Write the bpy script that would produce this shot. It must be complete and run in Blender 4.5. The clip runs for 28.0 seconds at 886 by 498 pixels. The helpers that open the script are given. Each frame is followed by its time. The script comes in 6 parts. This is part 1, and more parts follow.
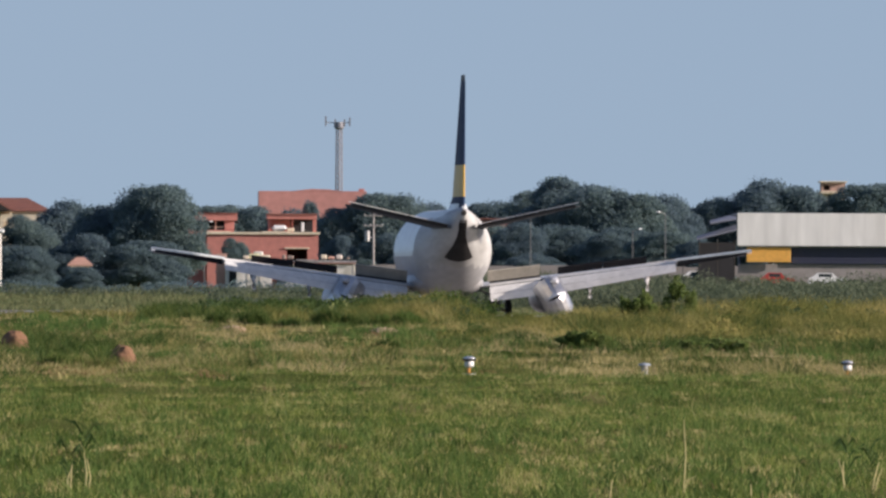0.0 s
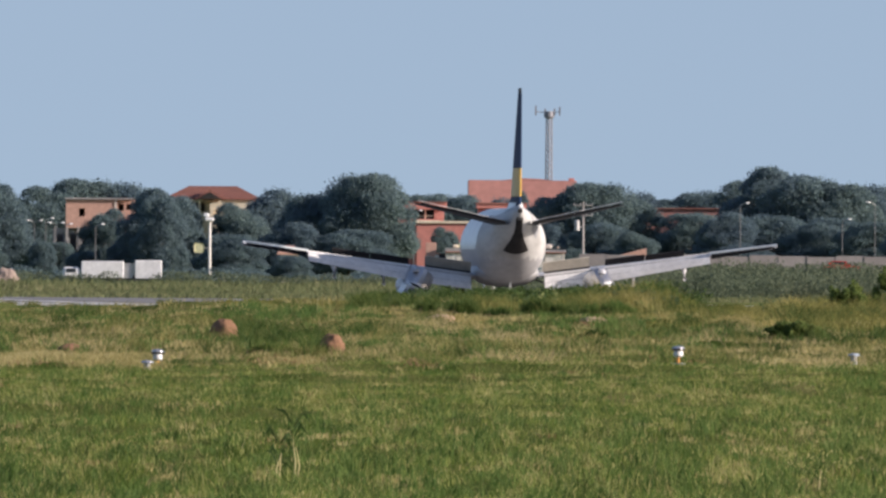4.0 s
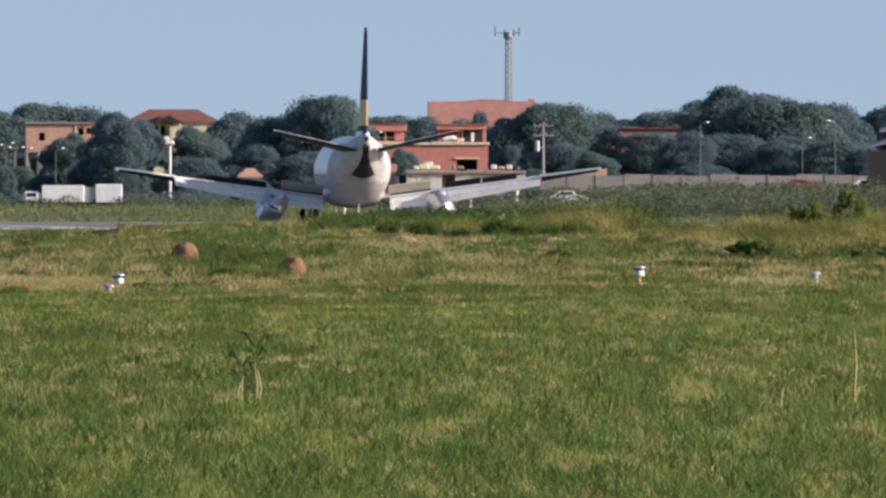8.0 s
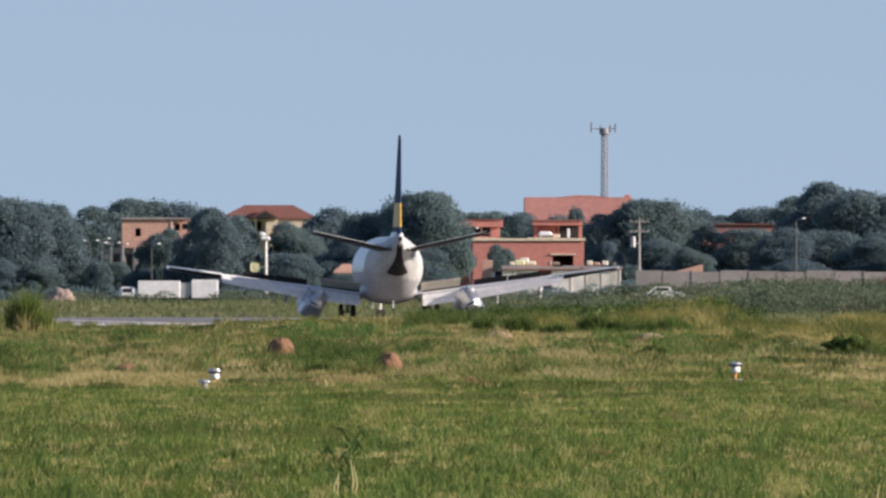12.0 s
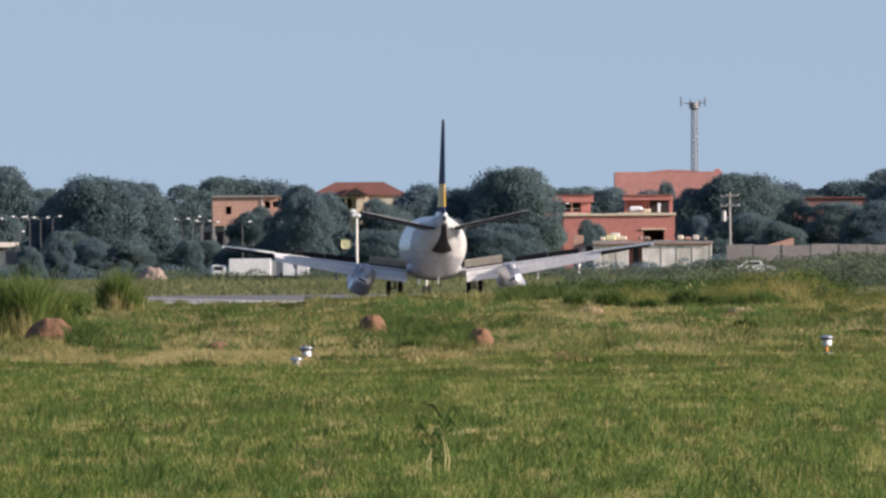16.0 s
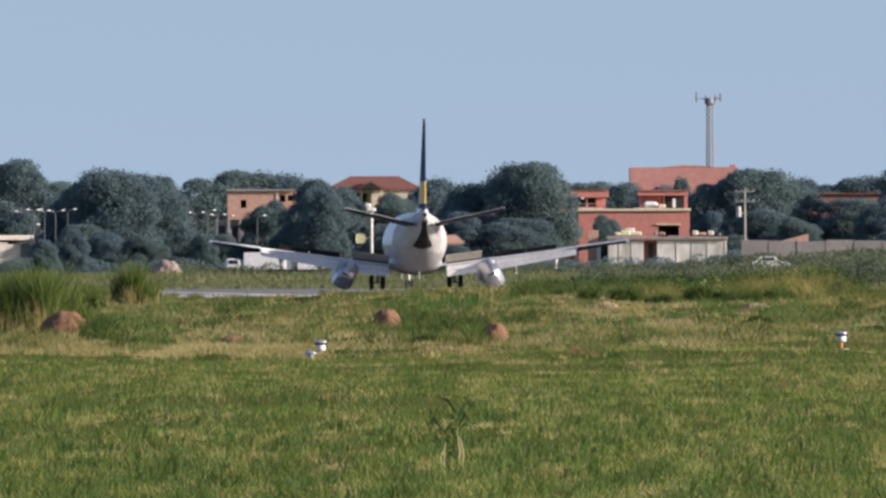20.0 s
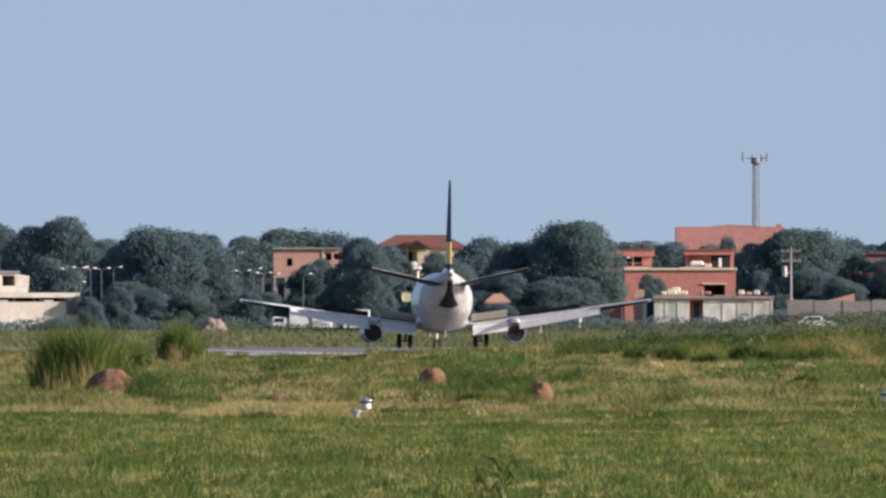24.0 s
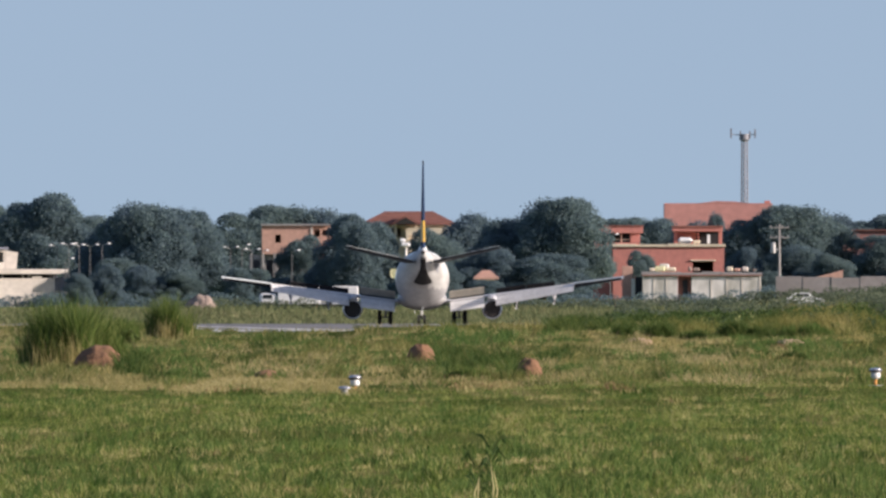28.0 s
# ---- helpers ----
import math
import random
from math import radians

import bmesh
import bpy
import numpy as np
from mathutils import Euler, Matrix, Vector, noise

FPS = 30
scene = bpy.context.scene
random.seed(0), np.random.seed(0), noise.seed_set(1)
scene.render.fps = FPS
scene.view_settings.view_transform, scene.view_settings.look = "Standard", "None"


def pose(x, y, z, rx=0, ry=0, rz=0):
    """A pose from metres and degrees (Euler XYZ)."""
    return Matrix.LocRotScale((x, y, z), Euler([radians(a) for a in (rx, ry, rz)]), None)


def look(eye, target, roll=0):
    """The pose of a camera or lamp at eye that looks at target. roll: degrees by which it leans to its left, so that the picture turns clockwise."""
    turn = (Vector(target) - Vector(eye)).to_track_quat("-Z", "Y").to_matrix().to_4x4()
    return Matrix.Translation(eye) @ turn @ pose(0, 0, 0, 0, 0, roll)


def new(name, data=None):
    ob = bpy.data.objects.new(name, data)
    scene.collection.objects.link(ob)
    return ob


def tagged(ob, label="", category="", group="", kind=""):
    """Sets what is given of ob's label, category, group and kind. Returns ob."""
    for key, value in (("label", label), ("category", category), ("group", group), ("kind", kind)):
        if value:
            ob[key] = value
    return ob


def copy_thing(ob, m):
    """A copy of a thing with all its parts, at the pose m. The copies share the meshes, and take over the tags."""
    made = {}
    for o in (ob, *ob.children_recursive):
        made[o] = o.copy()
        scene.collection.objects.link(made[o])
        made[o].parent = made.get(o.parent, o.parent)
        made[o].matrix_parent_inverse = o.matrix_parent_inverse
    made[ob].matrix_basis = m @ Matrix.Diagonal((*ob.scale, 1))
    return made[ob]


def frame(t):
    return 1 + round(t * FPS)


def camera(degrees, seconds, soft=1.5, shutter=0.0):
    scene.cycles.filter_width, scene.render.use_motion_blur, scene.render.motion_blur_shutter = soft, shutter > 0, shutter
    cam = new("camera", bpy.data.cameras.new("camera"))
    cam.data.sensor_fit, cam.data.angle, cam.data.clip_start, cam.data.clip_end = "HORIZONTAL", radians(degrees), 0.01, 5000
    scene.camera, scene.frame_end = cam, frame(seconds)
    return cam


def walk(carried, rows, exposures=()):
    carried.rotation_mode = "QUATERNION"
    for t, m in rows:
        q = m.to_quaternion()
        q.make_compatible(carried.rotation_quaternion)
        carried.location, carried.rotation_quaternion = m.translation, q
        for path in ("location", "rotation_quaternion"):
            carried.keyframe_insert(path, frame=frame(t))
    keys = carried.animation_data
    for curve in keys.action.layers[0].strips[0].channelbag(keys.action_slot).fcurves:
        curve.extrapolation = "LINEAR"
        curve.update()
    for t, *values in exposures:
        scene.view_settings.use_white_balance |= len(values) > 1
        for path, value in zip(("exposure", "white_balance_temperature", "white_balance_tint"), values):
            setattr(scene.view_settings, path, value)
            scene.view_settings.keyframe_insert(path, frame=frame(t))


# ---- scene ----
# One plan: the camera stands at x = y = 0, y runs down the field along its mean line of sight, z = 0 is a little over the runway.
# Bearings and rises are given in units of 1/40000 radian (u to the right, v downwards, the horizon at v = 66).
F, HORIZON, EYE = 40000.0, 66.0, Vector((0, 0, 0.9))


def spot(u, v, d):
    """The place at distance d on the bearing u and the fall v."""
    return Vector((u / F * d, d, EYE.z + (HORIZON - v) / F * d))


cam = camera(2.2126, 28.0, soft=2.6)
walk(cam, [(t, look(EYE, spot(a, b, 1000), r)) for t, a, b, r in [
    (0, 638.4, -18.6, 0.25), (0.5, 503.7, 85.3, 0.38), (1, 460.9, 144.1, 0.39), (1.5, 422.2, 95.4, 0.37),
    (2, 446.5, 77.6, 0.24), (2.5, 433.6, 64.7, 0.25), (3, 327.1, 32.5, 0.48), (3.5, 290.8, -5.3, 0.47),
    (5.5, 287.5, 60.8, 0.33), (6, 404.3, 74.4, 0.47), (6.5, 558.7, 85.9, 0.33), (7, 619, 65.1, 0.06),
    (7.5, 485.9, 121.1, -0.14), (8, 342.1, 139, -0.02), (8.5, 299.5, 106.3, -0.13), (9, 283.2, 134.3, 0.09),
    (9.5, 244.5, 85.5, -0.18), (10, 204.9, -5.7, -0.28), (10.5, 154, -41.8, -0.07), (11, 130.9, -32.4, 0.09),
    (11.5, 166.4, -29, 0.12), (13.5, 145.8, 8.6, -0.36), (14, 93.2, 72.3, -0.26), (14.5, 121.1, 92.9, -0.23),
    (15, 100, 26.9, -0.25), (15.5, 56.6, 20.9, -0.17), (16, 16.4, 13.2, -0.42), (16.5, -17.4, -0.8, -0.44),
    (17, 0, 0, -0.31), (17.5, 5.2, 12.7, -0.07), (18, 14.6, 42.1, -0.28), (18.5, 21.2, 10.3, -0.37),
    (19, -11.3, -9.8, -0.2), (19.5, -17.7, 52.1, -0.21), (20, -9.5, 22.6, -0.19), (20.5, -33.1, -6.2, -0.06),
    (21, -52.6, -34.7, -0.16), (21.5, -71.4, -44.1, -0.11), (23.5, -71.5, -22.7, 0.04), (24, -89.5, -79.9, -0.03),
    (24.5, -104.4, -114, 0.09), (25, -98.5, -98.1, 0.06), (25.5, -107.7, -78, 0.13), (26, -102.3, -89, 0.3),
    (26.5, -64.4, -98.7, 0.15), (27, -104.8, -102.2, -0.1), (27.5, -76.8, -51.2, 0.01), (28, -69.4, -38.9, -0.02)]],
    exposures=[(0, 0.20, 6850, 23), (1, 0.34, 6850, 23), (6, 0.35, 6850, 23), (8, 0.40, 6850, 23), (22, 0.38, 6850, 23), (28, 0.33, 6850, 23)])

# ---- world, sun ----
SUN_DIR = Vector((0.90, -0.245, 0.30)).normalized()
world = bpy.data.worlds.new("world")
scene.world = world
world.use_nodes = True
wn, wl = world.node_tree.nodes, world.node_tree.links
sky = wn.new("ShaderNodeTexSky")
sky.sky_type, sky.sun_disc = "NISHITA", False
sky.sun_elevation = math.asin(SUN_DIR.z)
sky.sun_rotation = math.atan2(SUN_DIR.x, SUN_DIR.y)
sky.altitude, sky.air_density, sky.dust_density, sky.ozone_density = 100, 1.0, 1.5, 2.0
coord, lift, unit = wn.new("ShaderNodeTexCoord"), wn.new("ShaderNodeVectorMath"), wn.new("ShaderNodeVectorMath")
lift.operation, unit.operation = "ADD", "NORMALIZE"
lift.inputs[1].default_value = (0, 0, 0.16)
wl.new(coord.outputs["Generated"], lift.inputs[0])
wl.new(lift.outputs[0], unit.inputs[0])
wl.new(unit.outputs[0], sky.inputs["Vector"])
wl.new(sky.outputs[0], wn["Background"].inputs["Color"])
wn["Background"].inputs["Strength"].default_value = 0.13
sun_data = bpy.data.lights.new("sun", "SUN")
sun_data.energy, sun_data.angle, sun_data.color = 5.0, radians(0.55), (1.0, 0.965, 0.875)
sun = new("sun", sun_data)
sun.matrix_world = look(SUN_DIR * 100, (0, 0, 0))


# ---- materials ----
def material(name, rough=0.7, metal=0.0):
    m = bpy.data.materials.new(name)
    m.use_nodes = True
    b = m.node_tree.nodes["Principled BSDF"]
    b.inputs["Roughness"].default_value, b.inputs["Metallic"].default_value = rough, metal
    return m, m.node_tree.nodes, m.node_tree.links, b


def ramp_of(n, l, fac, stops):
    r = n.new("ShaderNodeValToRGB")
    e = r.color_ramp.elements
    while len(e) < len(stops):
        e.new(0.5)
    for k, (at, c) in zip(e, stops):
        k.position, k.color = at, (*c, 1)
    l.new(fac, r.inputs[0])
    return r.outputs[0]


def noise_of(n, l, scale, detail=4, where="Object", stretch=(1, 1, 1)):
    c, mp, t = n.new("ShaderNodeTexCoord"), n.new("ShaderNodeMapping"), n.new("ShaderNodeTexNoise")
    mp.inputs["Scale"].default_value = stretch
    t.inputs["Scale"].default_value, t.inputs["Detail"].default_value = scale, detail
    l.new(c.outputs[where], mp.inputs[0])
    l.new(mp.outputs[0], t.inputs["Vector"])
    return t.outputs["Fac"]


def mixed(n, l, fac, a, b, mode="MIX"):
    m = n.new("ShaderNodeMix")
    m.data_type, m.blend_type = "RGBA", mode
    for socket, value in ((m.inputs[0], fac), (m.inputs[6], a), (m.inputs[7], b)):
        if isinstance(value, (int, float)):
            socket.default_value = value
        elif isinstance(value, tuple):
            socket.default_value = (*value, 1)
        else:
            l.new(value, socket)
    return m.outputs[2]


def worn(name, base, dirt, rough=0.7, metal=0.0, grain=6.0, patch=0.6, amount=0.5, bump=0.15, stretch=(1, 1, 1), spec=0.5):
    """A surface with fine grain and larger stains."""
    m, n, l, b = material(name, rough, metal)
    b.inputs["Specular IOR Level"].default_value = spec
    stains = ramp_of(n, l, noise_of(n, l, patch, 5, stretch=stretch), [(0.42, (0, 0, 0)), (0.72, (amount,) * 3)])
    fine = noise_of(n, l, grain, 6, stretch=stretch)
    light = ramp_of(n, l, fine, [(0.3, tuple(c * 0.86 for c in base)), (0.7, tuple(min(1, c * 1.08) for c in base))])
    l.new(mixed(n, l, stains, light, dirt), b.inputs["Base Color"])
    bp = n.new("ShaderNodeBump")
    bp.inputs["Strength"].default_value, bp.inputs["Distance"].default_value = bump, 0.03
    l.new(fine, bp.inputs["Height"])
    l.new(bp.outputs[0], b.inputs["Normal"])
    return m


def leafy(name, dark, mid, pale, patch=0.5, where="Object", shine=0.6, spread=(0.25, 0.6, 0.95), tone=0.5, detail=3, stretch=(1, 1, 1), thin=0.5):
    """Leaves or blades: each one of its own tint, with larger patches over them."""
    m, n, l, b = material(name, shine)
    g = n.new("ShaderNodeNewGeometry")
    big = noise_of(n, l, patch, detail, where, stretch)
    add = n.new("ShaderNodeMath")
    add.operation = "MULTIPLY_ADD"
    l.new(g.outputs["Random Per Island"], add.inputs[0])
    add.inputs[1].default_value = 1 - tone
    sc = n.new("ShaderNodeMath")
    sc.operation = "MULTIPLY_ADD"
    l.new(big, sc.inputs[0])
    sc.inputs[1].default_value, sc.inputs[2].default_value = tone * 2.0, -tone * 0.5
    l.new(sc.outputs[0], add.inputs[2])
    l.new(ramp_of(n, l, add.outputs[0], list(zip(spread, (dark, mid, pale)))), b.inputs["Base Color"])
    b.inputs["Specular IOR Level"].default_value = 0.12
    t, mx = n.new("ShaderNodeBsdfTranslucent"), n.new("ShaderNodeMixShader")
    mx.inputs[0].default_value = thin
    for link in list(b.inputs["Base Color"].links):
        l.new(link.from_socket, t.inputs["Color"])
    l.new(b.outputs[0], mx.inputs[1])
    l.new(t.outputs[0], mx.inputs[2])
    l.new(mx.outputs[0], n["Material Output"].inputs["Surface"])
    return m


LAWN = leafy("lawn_blades", (0.060, 0.112, 0.018), (0.190, 0.248, 0.050), (0.62, 0.54, 0.235), patch=1.3, tone=0.34, spread=(0.20, 0.53, 0.97), detail=4, stretch=(1, 0.018, 1))
ROUGH = leafy("rough_blades", (0.08, 0.13, 0.03), (0.27, 0.25, 0.09), (0.54, 0.43, 0.22), patch=0.33, detail=2, tone=0.66, spread=(0.25, 0.46, 0.72), stretch=(1, 0.018, 1))
TALL = leafy("tall_blades", (0.045, 0.08, 0.02), (0.15, 0.165, 0.048), (0.44, 0.36, 0.14), patch=0.5, detail=2, tone=0.78, spread=(0.28, 0.5, 0.8), stretch=(1, 0.05, 1))
CANE = leafy("cane_blades", (0.06, 0.11, 0.022), (0.14, 0.20, 0.048), (0.34, 0.34, 0.12), patch=0.6, tone=0.3)
WEED = leafy("weed_leaves", (0.045, 0.085, 0.024), (0.075, 0.125, 0.034), (0.14, 0.18, 0.056), patch=1.5, tone=0.3)
SHRUB = leafy("shrub_leaves", (0.12, 0.18, 0.05), (0.17, 0.235, 0.068), (0.25, 0.28, 0.095), patch=1.5, tone=0.3, thin=0.5)
TUFT = leafy("tuft_blades", (0.04, 0.08, 0.02), (0.085, 0.13, 0.032), (0.18, 0.21, 0.06), patch=0.15, tone=0.4)
TUFT_LIGHT = leafy("lawn_tuft_blades", (0.06, 0.12, 0.025), (0.12, 0.185, 0.045), (0.23, 0.28, 0.085), patch=0.5, tone=0.4, stretch=(1, 0.02, 1))
HAY = leafy("hay_blades", (0.26, 0.24, 0.085), (0.48, 0.40, 0.17), (0.66, 0.56, 0.28), patch=0.4, tone=0.4, stretch=(1, 0.02, 1))
FARGRASS = leafy("far_blades", (0.13, 0.16, 0.075), (0.18, 0.195, 0.09), (0.27, 0.24, 0.135), patch=0.015, tone=0.55)
FRESH = leafy("fresh_blades", (0.062, 0.125, 0.032), (0.115, 0.19, 0.047), (0.19, 0.25, 0.07), patch=0.3, tone=0.4, stretch=(1, 0.03, 1))
STRAW_RED = leafy("withered_blades", (0.22, 0.13, 0.06), (0.34, 0.21, 0.11), (0.44, 0.30, 0.17), patch=0.3, tone=0.4)
STRAW = worn("dry_stalk", (0.56, 0.48, 0.22), (0.38, 0.32, 0.14), 0.8, grain=30, patch=6)
FLOWER = worn("pale_flower", (0.24, 0.27, 0.09), (0.16, 0.19, 0.06), 0.8, grain=20, patch=5)
# Town leaves paled and blued, so distance haze is in their colour.
HAZED_LEAF = [leafy("hazed_tree_leaves_%d" % i, a, b, c, patch=0.25, tone=0.45, thin=0.5) for i, (a, b, c) in enumerate((
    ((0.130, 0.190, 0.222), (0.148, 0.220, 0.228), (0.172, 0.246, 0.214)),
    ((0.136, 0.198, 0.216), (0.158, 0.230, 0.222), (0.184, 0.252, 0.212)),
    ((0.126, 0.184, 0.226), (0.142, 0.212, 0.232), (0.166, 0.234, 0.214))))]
OLIVE = leafy("olive_leaves", (0.07, 0.10, 0.026), (0.20, 0.20, 0.055), (0.42, 0.345, 0.12), patch=0.5, tone=0.75, spread=(0.2, 0.5, 0.85), stretch=(1, 0.05, 1))
SCRUB = leafy("scrub_leaves", (0.06, 0.10, 0.045), (0.09, 0.135, 0.06), (0.14, 0.17, 0.075), patch=0.05, tone=0.5)
BANK_SCRUB = leafy("bank_scrub_leaves", (0.11, 0.145, 0.095), (0.14, 0.172, 0.108), (0.19, 0.20, 0.122), patch=0.08, tone=0.55, thin=0.45)
BARK = worn("bark", (0.16, 0.13, 0.10), (0.08, 0.07, 0.05), 0.9, grain=8, patch=1.5, bump=0.5)
SOIL = worn("red_soil", (0.225, 0.116, 0.060), (0.12, 0.070, 0.04), 0.95, grain=14, patch=3, bump=0.9)
PALE_SOIL = worn("pale_soil", (0.50, 0.35, 0.22), (0.36, 0.23, 0.14), 0.95, grain=10, patch=2, bump=0.5)


RUBBLE = worn("rubble", (0.30, 0.23, 0.19), (0.10, 0.08, 0.07), 0.95, grain=3, patch=1, bump=0.5)


def ground_material():
    m, n, l, b = material("field", 1.0)
    b.inputs["Specular IOR Level"].default_value = 0.0
    # Near ground is darkened to give the shade between grass blades.
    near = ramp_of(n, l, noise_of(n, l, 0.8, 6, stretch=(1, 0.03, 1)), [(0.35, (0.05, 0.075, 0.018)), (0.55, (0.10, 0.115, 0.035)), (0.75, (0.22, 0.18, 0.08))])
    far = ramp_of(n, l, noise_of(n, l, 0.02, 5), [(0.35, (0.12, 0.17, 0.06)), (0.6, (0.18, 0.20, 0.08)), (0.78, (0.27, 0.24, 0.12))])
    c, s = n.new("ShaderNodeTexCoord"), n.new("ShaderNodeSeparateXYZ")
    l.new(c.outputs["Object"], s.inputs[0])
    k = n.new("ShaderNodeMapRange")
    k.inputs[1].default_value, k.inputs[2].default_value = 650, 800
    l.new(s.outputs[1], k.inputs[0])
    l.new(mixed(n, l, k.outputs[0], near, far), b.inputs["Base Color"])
    bp = n.new("ShaderNodeBump")
    bp.inputs["Strength"].default_value, bp.inputs["Distance"].default_value = 0.5, 0.05
    l.new(noise_of(n, l, 3, 6), bp.inputs["Height"])
    l.new(bp.outputs[0], b.inputs["Normal"])
    return m


FIELD = ground_material()
ASPHALT = worn("runway_asphalt", (0.23, 0.225, 0.22), (0.13, 0.128, 0.125), 0.95, grain=0.8, patch=0.05, amount=0.8, bump=0.1, spec=0.25)
RUNWAY_PAINT = worn("runway_paint", (0.75, 0.74, 0.70), (0.35, 0.34, 0.32), 0.6, grain=2, patch=0.2, amount=0.6)
PLANE_WHITE = worn("aircraft_white", (0.76, 0.80, 0.76), (0.56, 0.53, 0.48), 0.30, grain=3, patch=0.35, amount=0.45, bump=0.02, stretch=(1, 0.3, 1))
TAIL_DIRTY = worn("tail_cone_grimy", (0.53, 0.53, 0.50), (0.24, 0.225, 0.20), 0.5, spec=0.25, grain=3.5, patch=0.9, amount=0.95, bump=0.02, stretch=(1, 0.14, 0.7))
PANEL_GREY = worn("panel_grey", (0.36, 0.37, 0.38), (0.18, 0.18, 0.18), 0.5, grain=4, patch=1.0, spec=0.2)
PLANE_BELLY = worn("aircraft_belly", (0.41, 0.41, 0.405), (0.25, 0.245, 0.235), 0.42, spec=0.3, grain=3, patch=0.4, amount=0.6, bump=0.02, stretch=(1, 0.3, 1))
PLANE_GREY = worn("aircraft_grey", (0.52, 0.53, 0.55), (0.36, 0.36, 0.37), 0.4, grain=4, patch=0.6, amount=0.4, bump=0.02)
FLAP_WHITE = worn("flap_white", (0.74, 0.73, 0.70), (0.48, 0.46, 0.42), 0.45, grain=4, patch=0.8, amount=0.4, bump=0.03)
# Outboard spoilers are near-black to put their shade into the colour.
SPOILER_SHADE = worn("spoiler_shade", (0.035, 0.034, 0.036), (0.055, 0.05, 0.045), 0.6, grain=5, patch=1.0, spec=0.08)
SPOILER_TAN = worn("spoiler_tan", (0.50, 0.46, 0.38), (0.33, 0.30, 0.25), 0.6, grain=5, patch=1.0, spec=0.08)
NAVY = worn("tail_navy", (0.016, 0.036, 0.085), (0.022, 0.04, 0.08), 0.6, grain=4, patch=0.6, bump=0.02, spec=0.08)
YELLOW = worn("tail_yellow", (0.60, 0.35, 0.03), (0.42, 0.25, 0.03), 0.4, grain=4, patch=0.6, bump=0.02)
# Near-black for soot, dark parts, and shade in the flap slot and gable.
SOOT_BLACK = worn("soot_black", (0.045, 0.042, 0.04), (0.02, 0.02, 0.02), 0.75, grain=5, patch=1.2, spec=0.08)
STEEL = worn("bare_steel", (0.66, 0.66, 0.67), (0.42, 0.41, 0.40), 0.28, 1.0, grain=6, patch=1.5, amount=0.5, bump=0.05)
BUCKET = worn("bucket_steel", (0.60, 0.61, 0.62), (0.28, 0.28, 0.29), 0.34, 0.9, grain=6, patch=1.5, amount=0.6, bump=0.05)
BURNT = worn("burnt_steel", (0.10, 0.10, 0.115), (0.05, 0.05, 0.055), 0.5, 0.6, grain=6, patch=1.5)
TYRE = worn("tyre_rubber", (0.03, 0.03, 0.03), (0.06, 0.055, 0.05), 0.85, grain=12, patch=4)
# Shade of the ailerons and elevators, put into their colour.
UNDERSIDE_SHADE = worn("underside_shade", (0.035, 0.038, 0.044), (0.05, 0.05, 0.055), 0.6, grain=4, patch=0.8, spec=0.08)
# Stabiliser grey darkened for its unlit underside; the fin cap shares it.
STAB_SHADE_GREY = worn("stabiliser_shade_grey", (0.05, 0.055, 0.062), (0.035, 0.038, 0.042), 0.5, grain=4, patch=0.8, spec=0.08)
MAST = worn("mast_steel", (0.27, 0.275, 0.30), (0.18, 0.18, 0.20), 0.6, 0.3, grain=4, patch=1)
POLE = worn("weathered_pole", (0.19, 0.19, 0.19), (0.13, 0.13, 0.13), 0.8, grain=4, patch=1)
METAL = worn("galvanised", (0.48, 0.48, 0.47), (0.30, 0.29, 0.28), 0.5, 0.6, grain=4, patch=1)
LAMP_WHITE = worn("lamp_white", (0.82, 0.82, 0.80), (0.55, 0.54, 0.50), 0.4, grain=20, patch=8)
LAMP_ORANGE = worn("lamp_orange", (0.75, 0.32, 0.06), (0.5, 0.22, 0.06), 0.6, grain=20, patch=8)
PALE_LENS = worn("pale_blue_lens", (0.42, 0.50, 0.58), (0.30, 0.36, 0.42), 0.3, 0.2, grain=20, patch=8)
LENS = worn("silver_lens", (0.7, 0.71, 0.72), (0.5, 0.5, 0.5), 0.2, 0.7, grain=20, patch=8)
# Brick, hall and red plaster are paled, with distance haze in their colour.
BRICK = worn("bare_brick", (0.57, 0.34, 0.26), (0.43, 0.25, 0.19), 0.9, grain=2.2, patch=0.35, bump=0.3)
HALL_PLASTER = worn("hall_plaster", (0.58, 0.27, 0.23), (0.47, 0.22, 0.19), 0.85, grain=1.2, patch=0.2)
MAROON = worn("maroon_plaster", (0.36, 0.17, 0.145), (0.24, 0.12, 0.10), 0.85, grain=1.5, patch=0.3)
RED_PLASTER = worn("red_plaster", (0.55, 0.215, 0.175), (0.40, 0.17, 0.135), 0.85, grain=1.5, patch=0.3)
ROOF_TILE = worn("roof_tile", (0.28, 0.118, 0.088), (0.17, 0.085, 0.07), 0.85, grain=3, patch=0.5, bump=0.4)
CREAM = worn("cream_plaster", (0.72, 0.62, 0.46), (0.5, 0.42, 0.3), 0.85, grain=2, patch=0.4)
WHITEWASH = worn("whitewash", (0.78, 0.75, 0.69), (0.34, 0.33, 0.27), 0.85, grain=1.5, patch=0.55, amount=0.85, stretch=(1, 1, 0.45))
CONCRETE = worn("concrete", (0.34, 0.32, 0.305), (0.22, 0.205, 0.195), 0.9, grain=2, patch=0.25, amount=0.7)
FADED_PINK = worn("faded_pink_plaster", (0.52, 0.34, 0.27), (0.38, 0.25, 0.20), 0.85, grain=1.5, patch=0.35, amount=0.7)
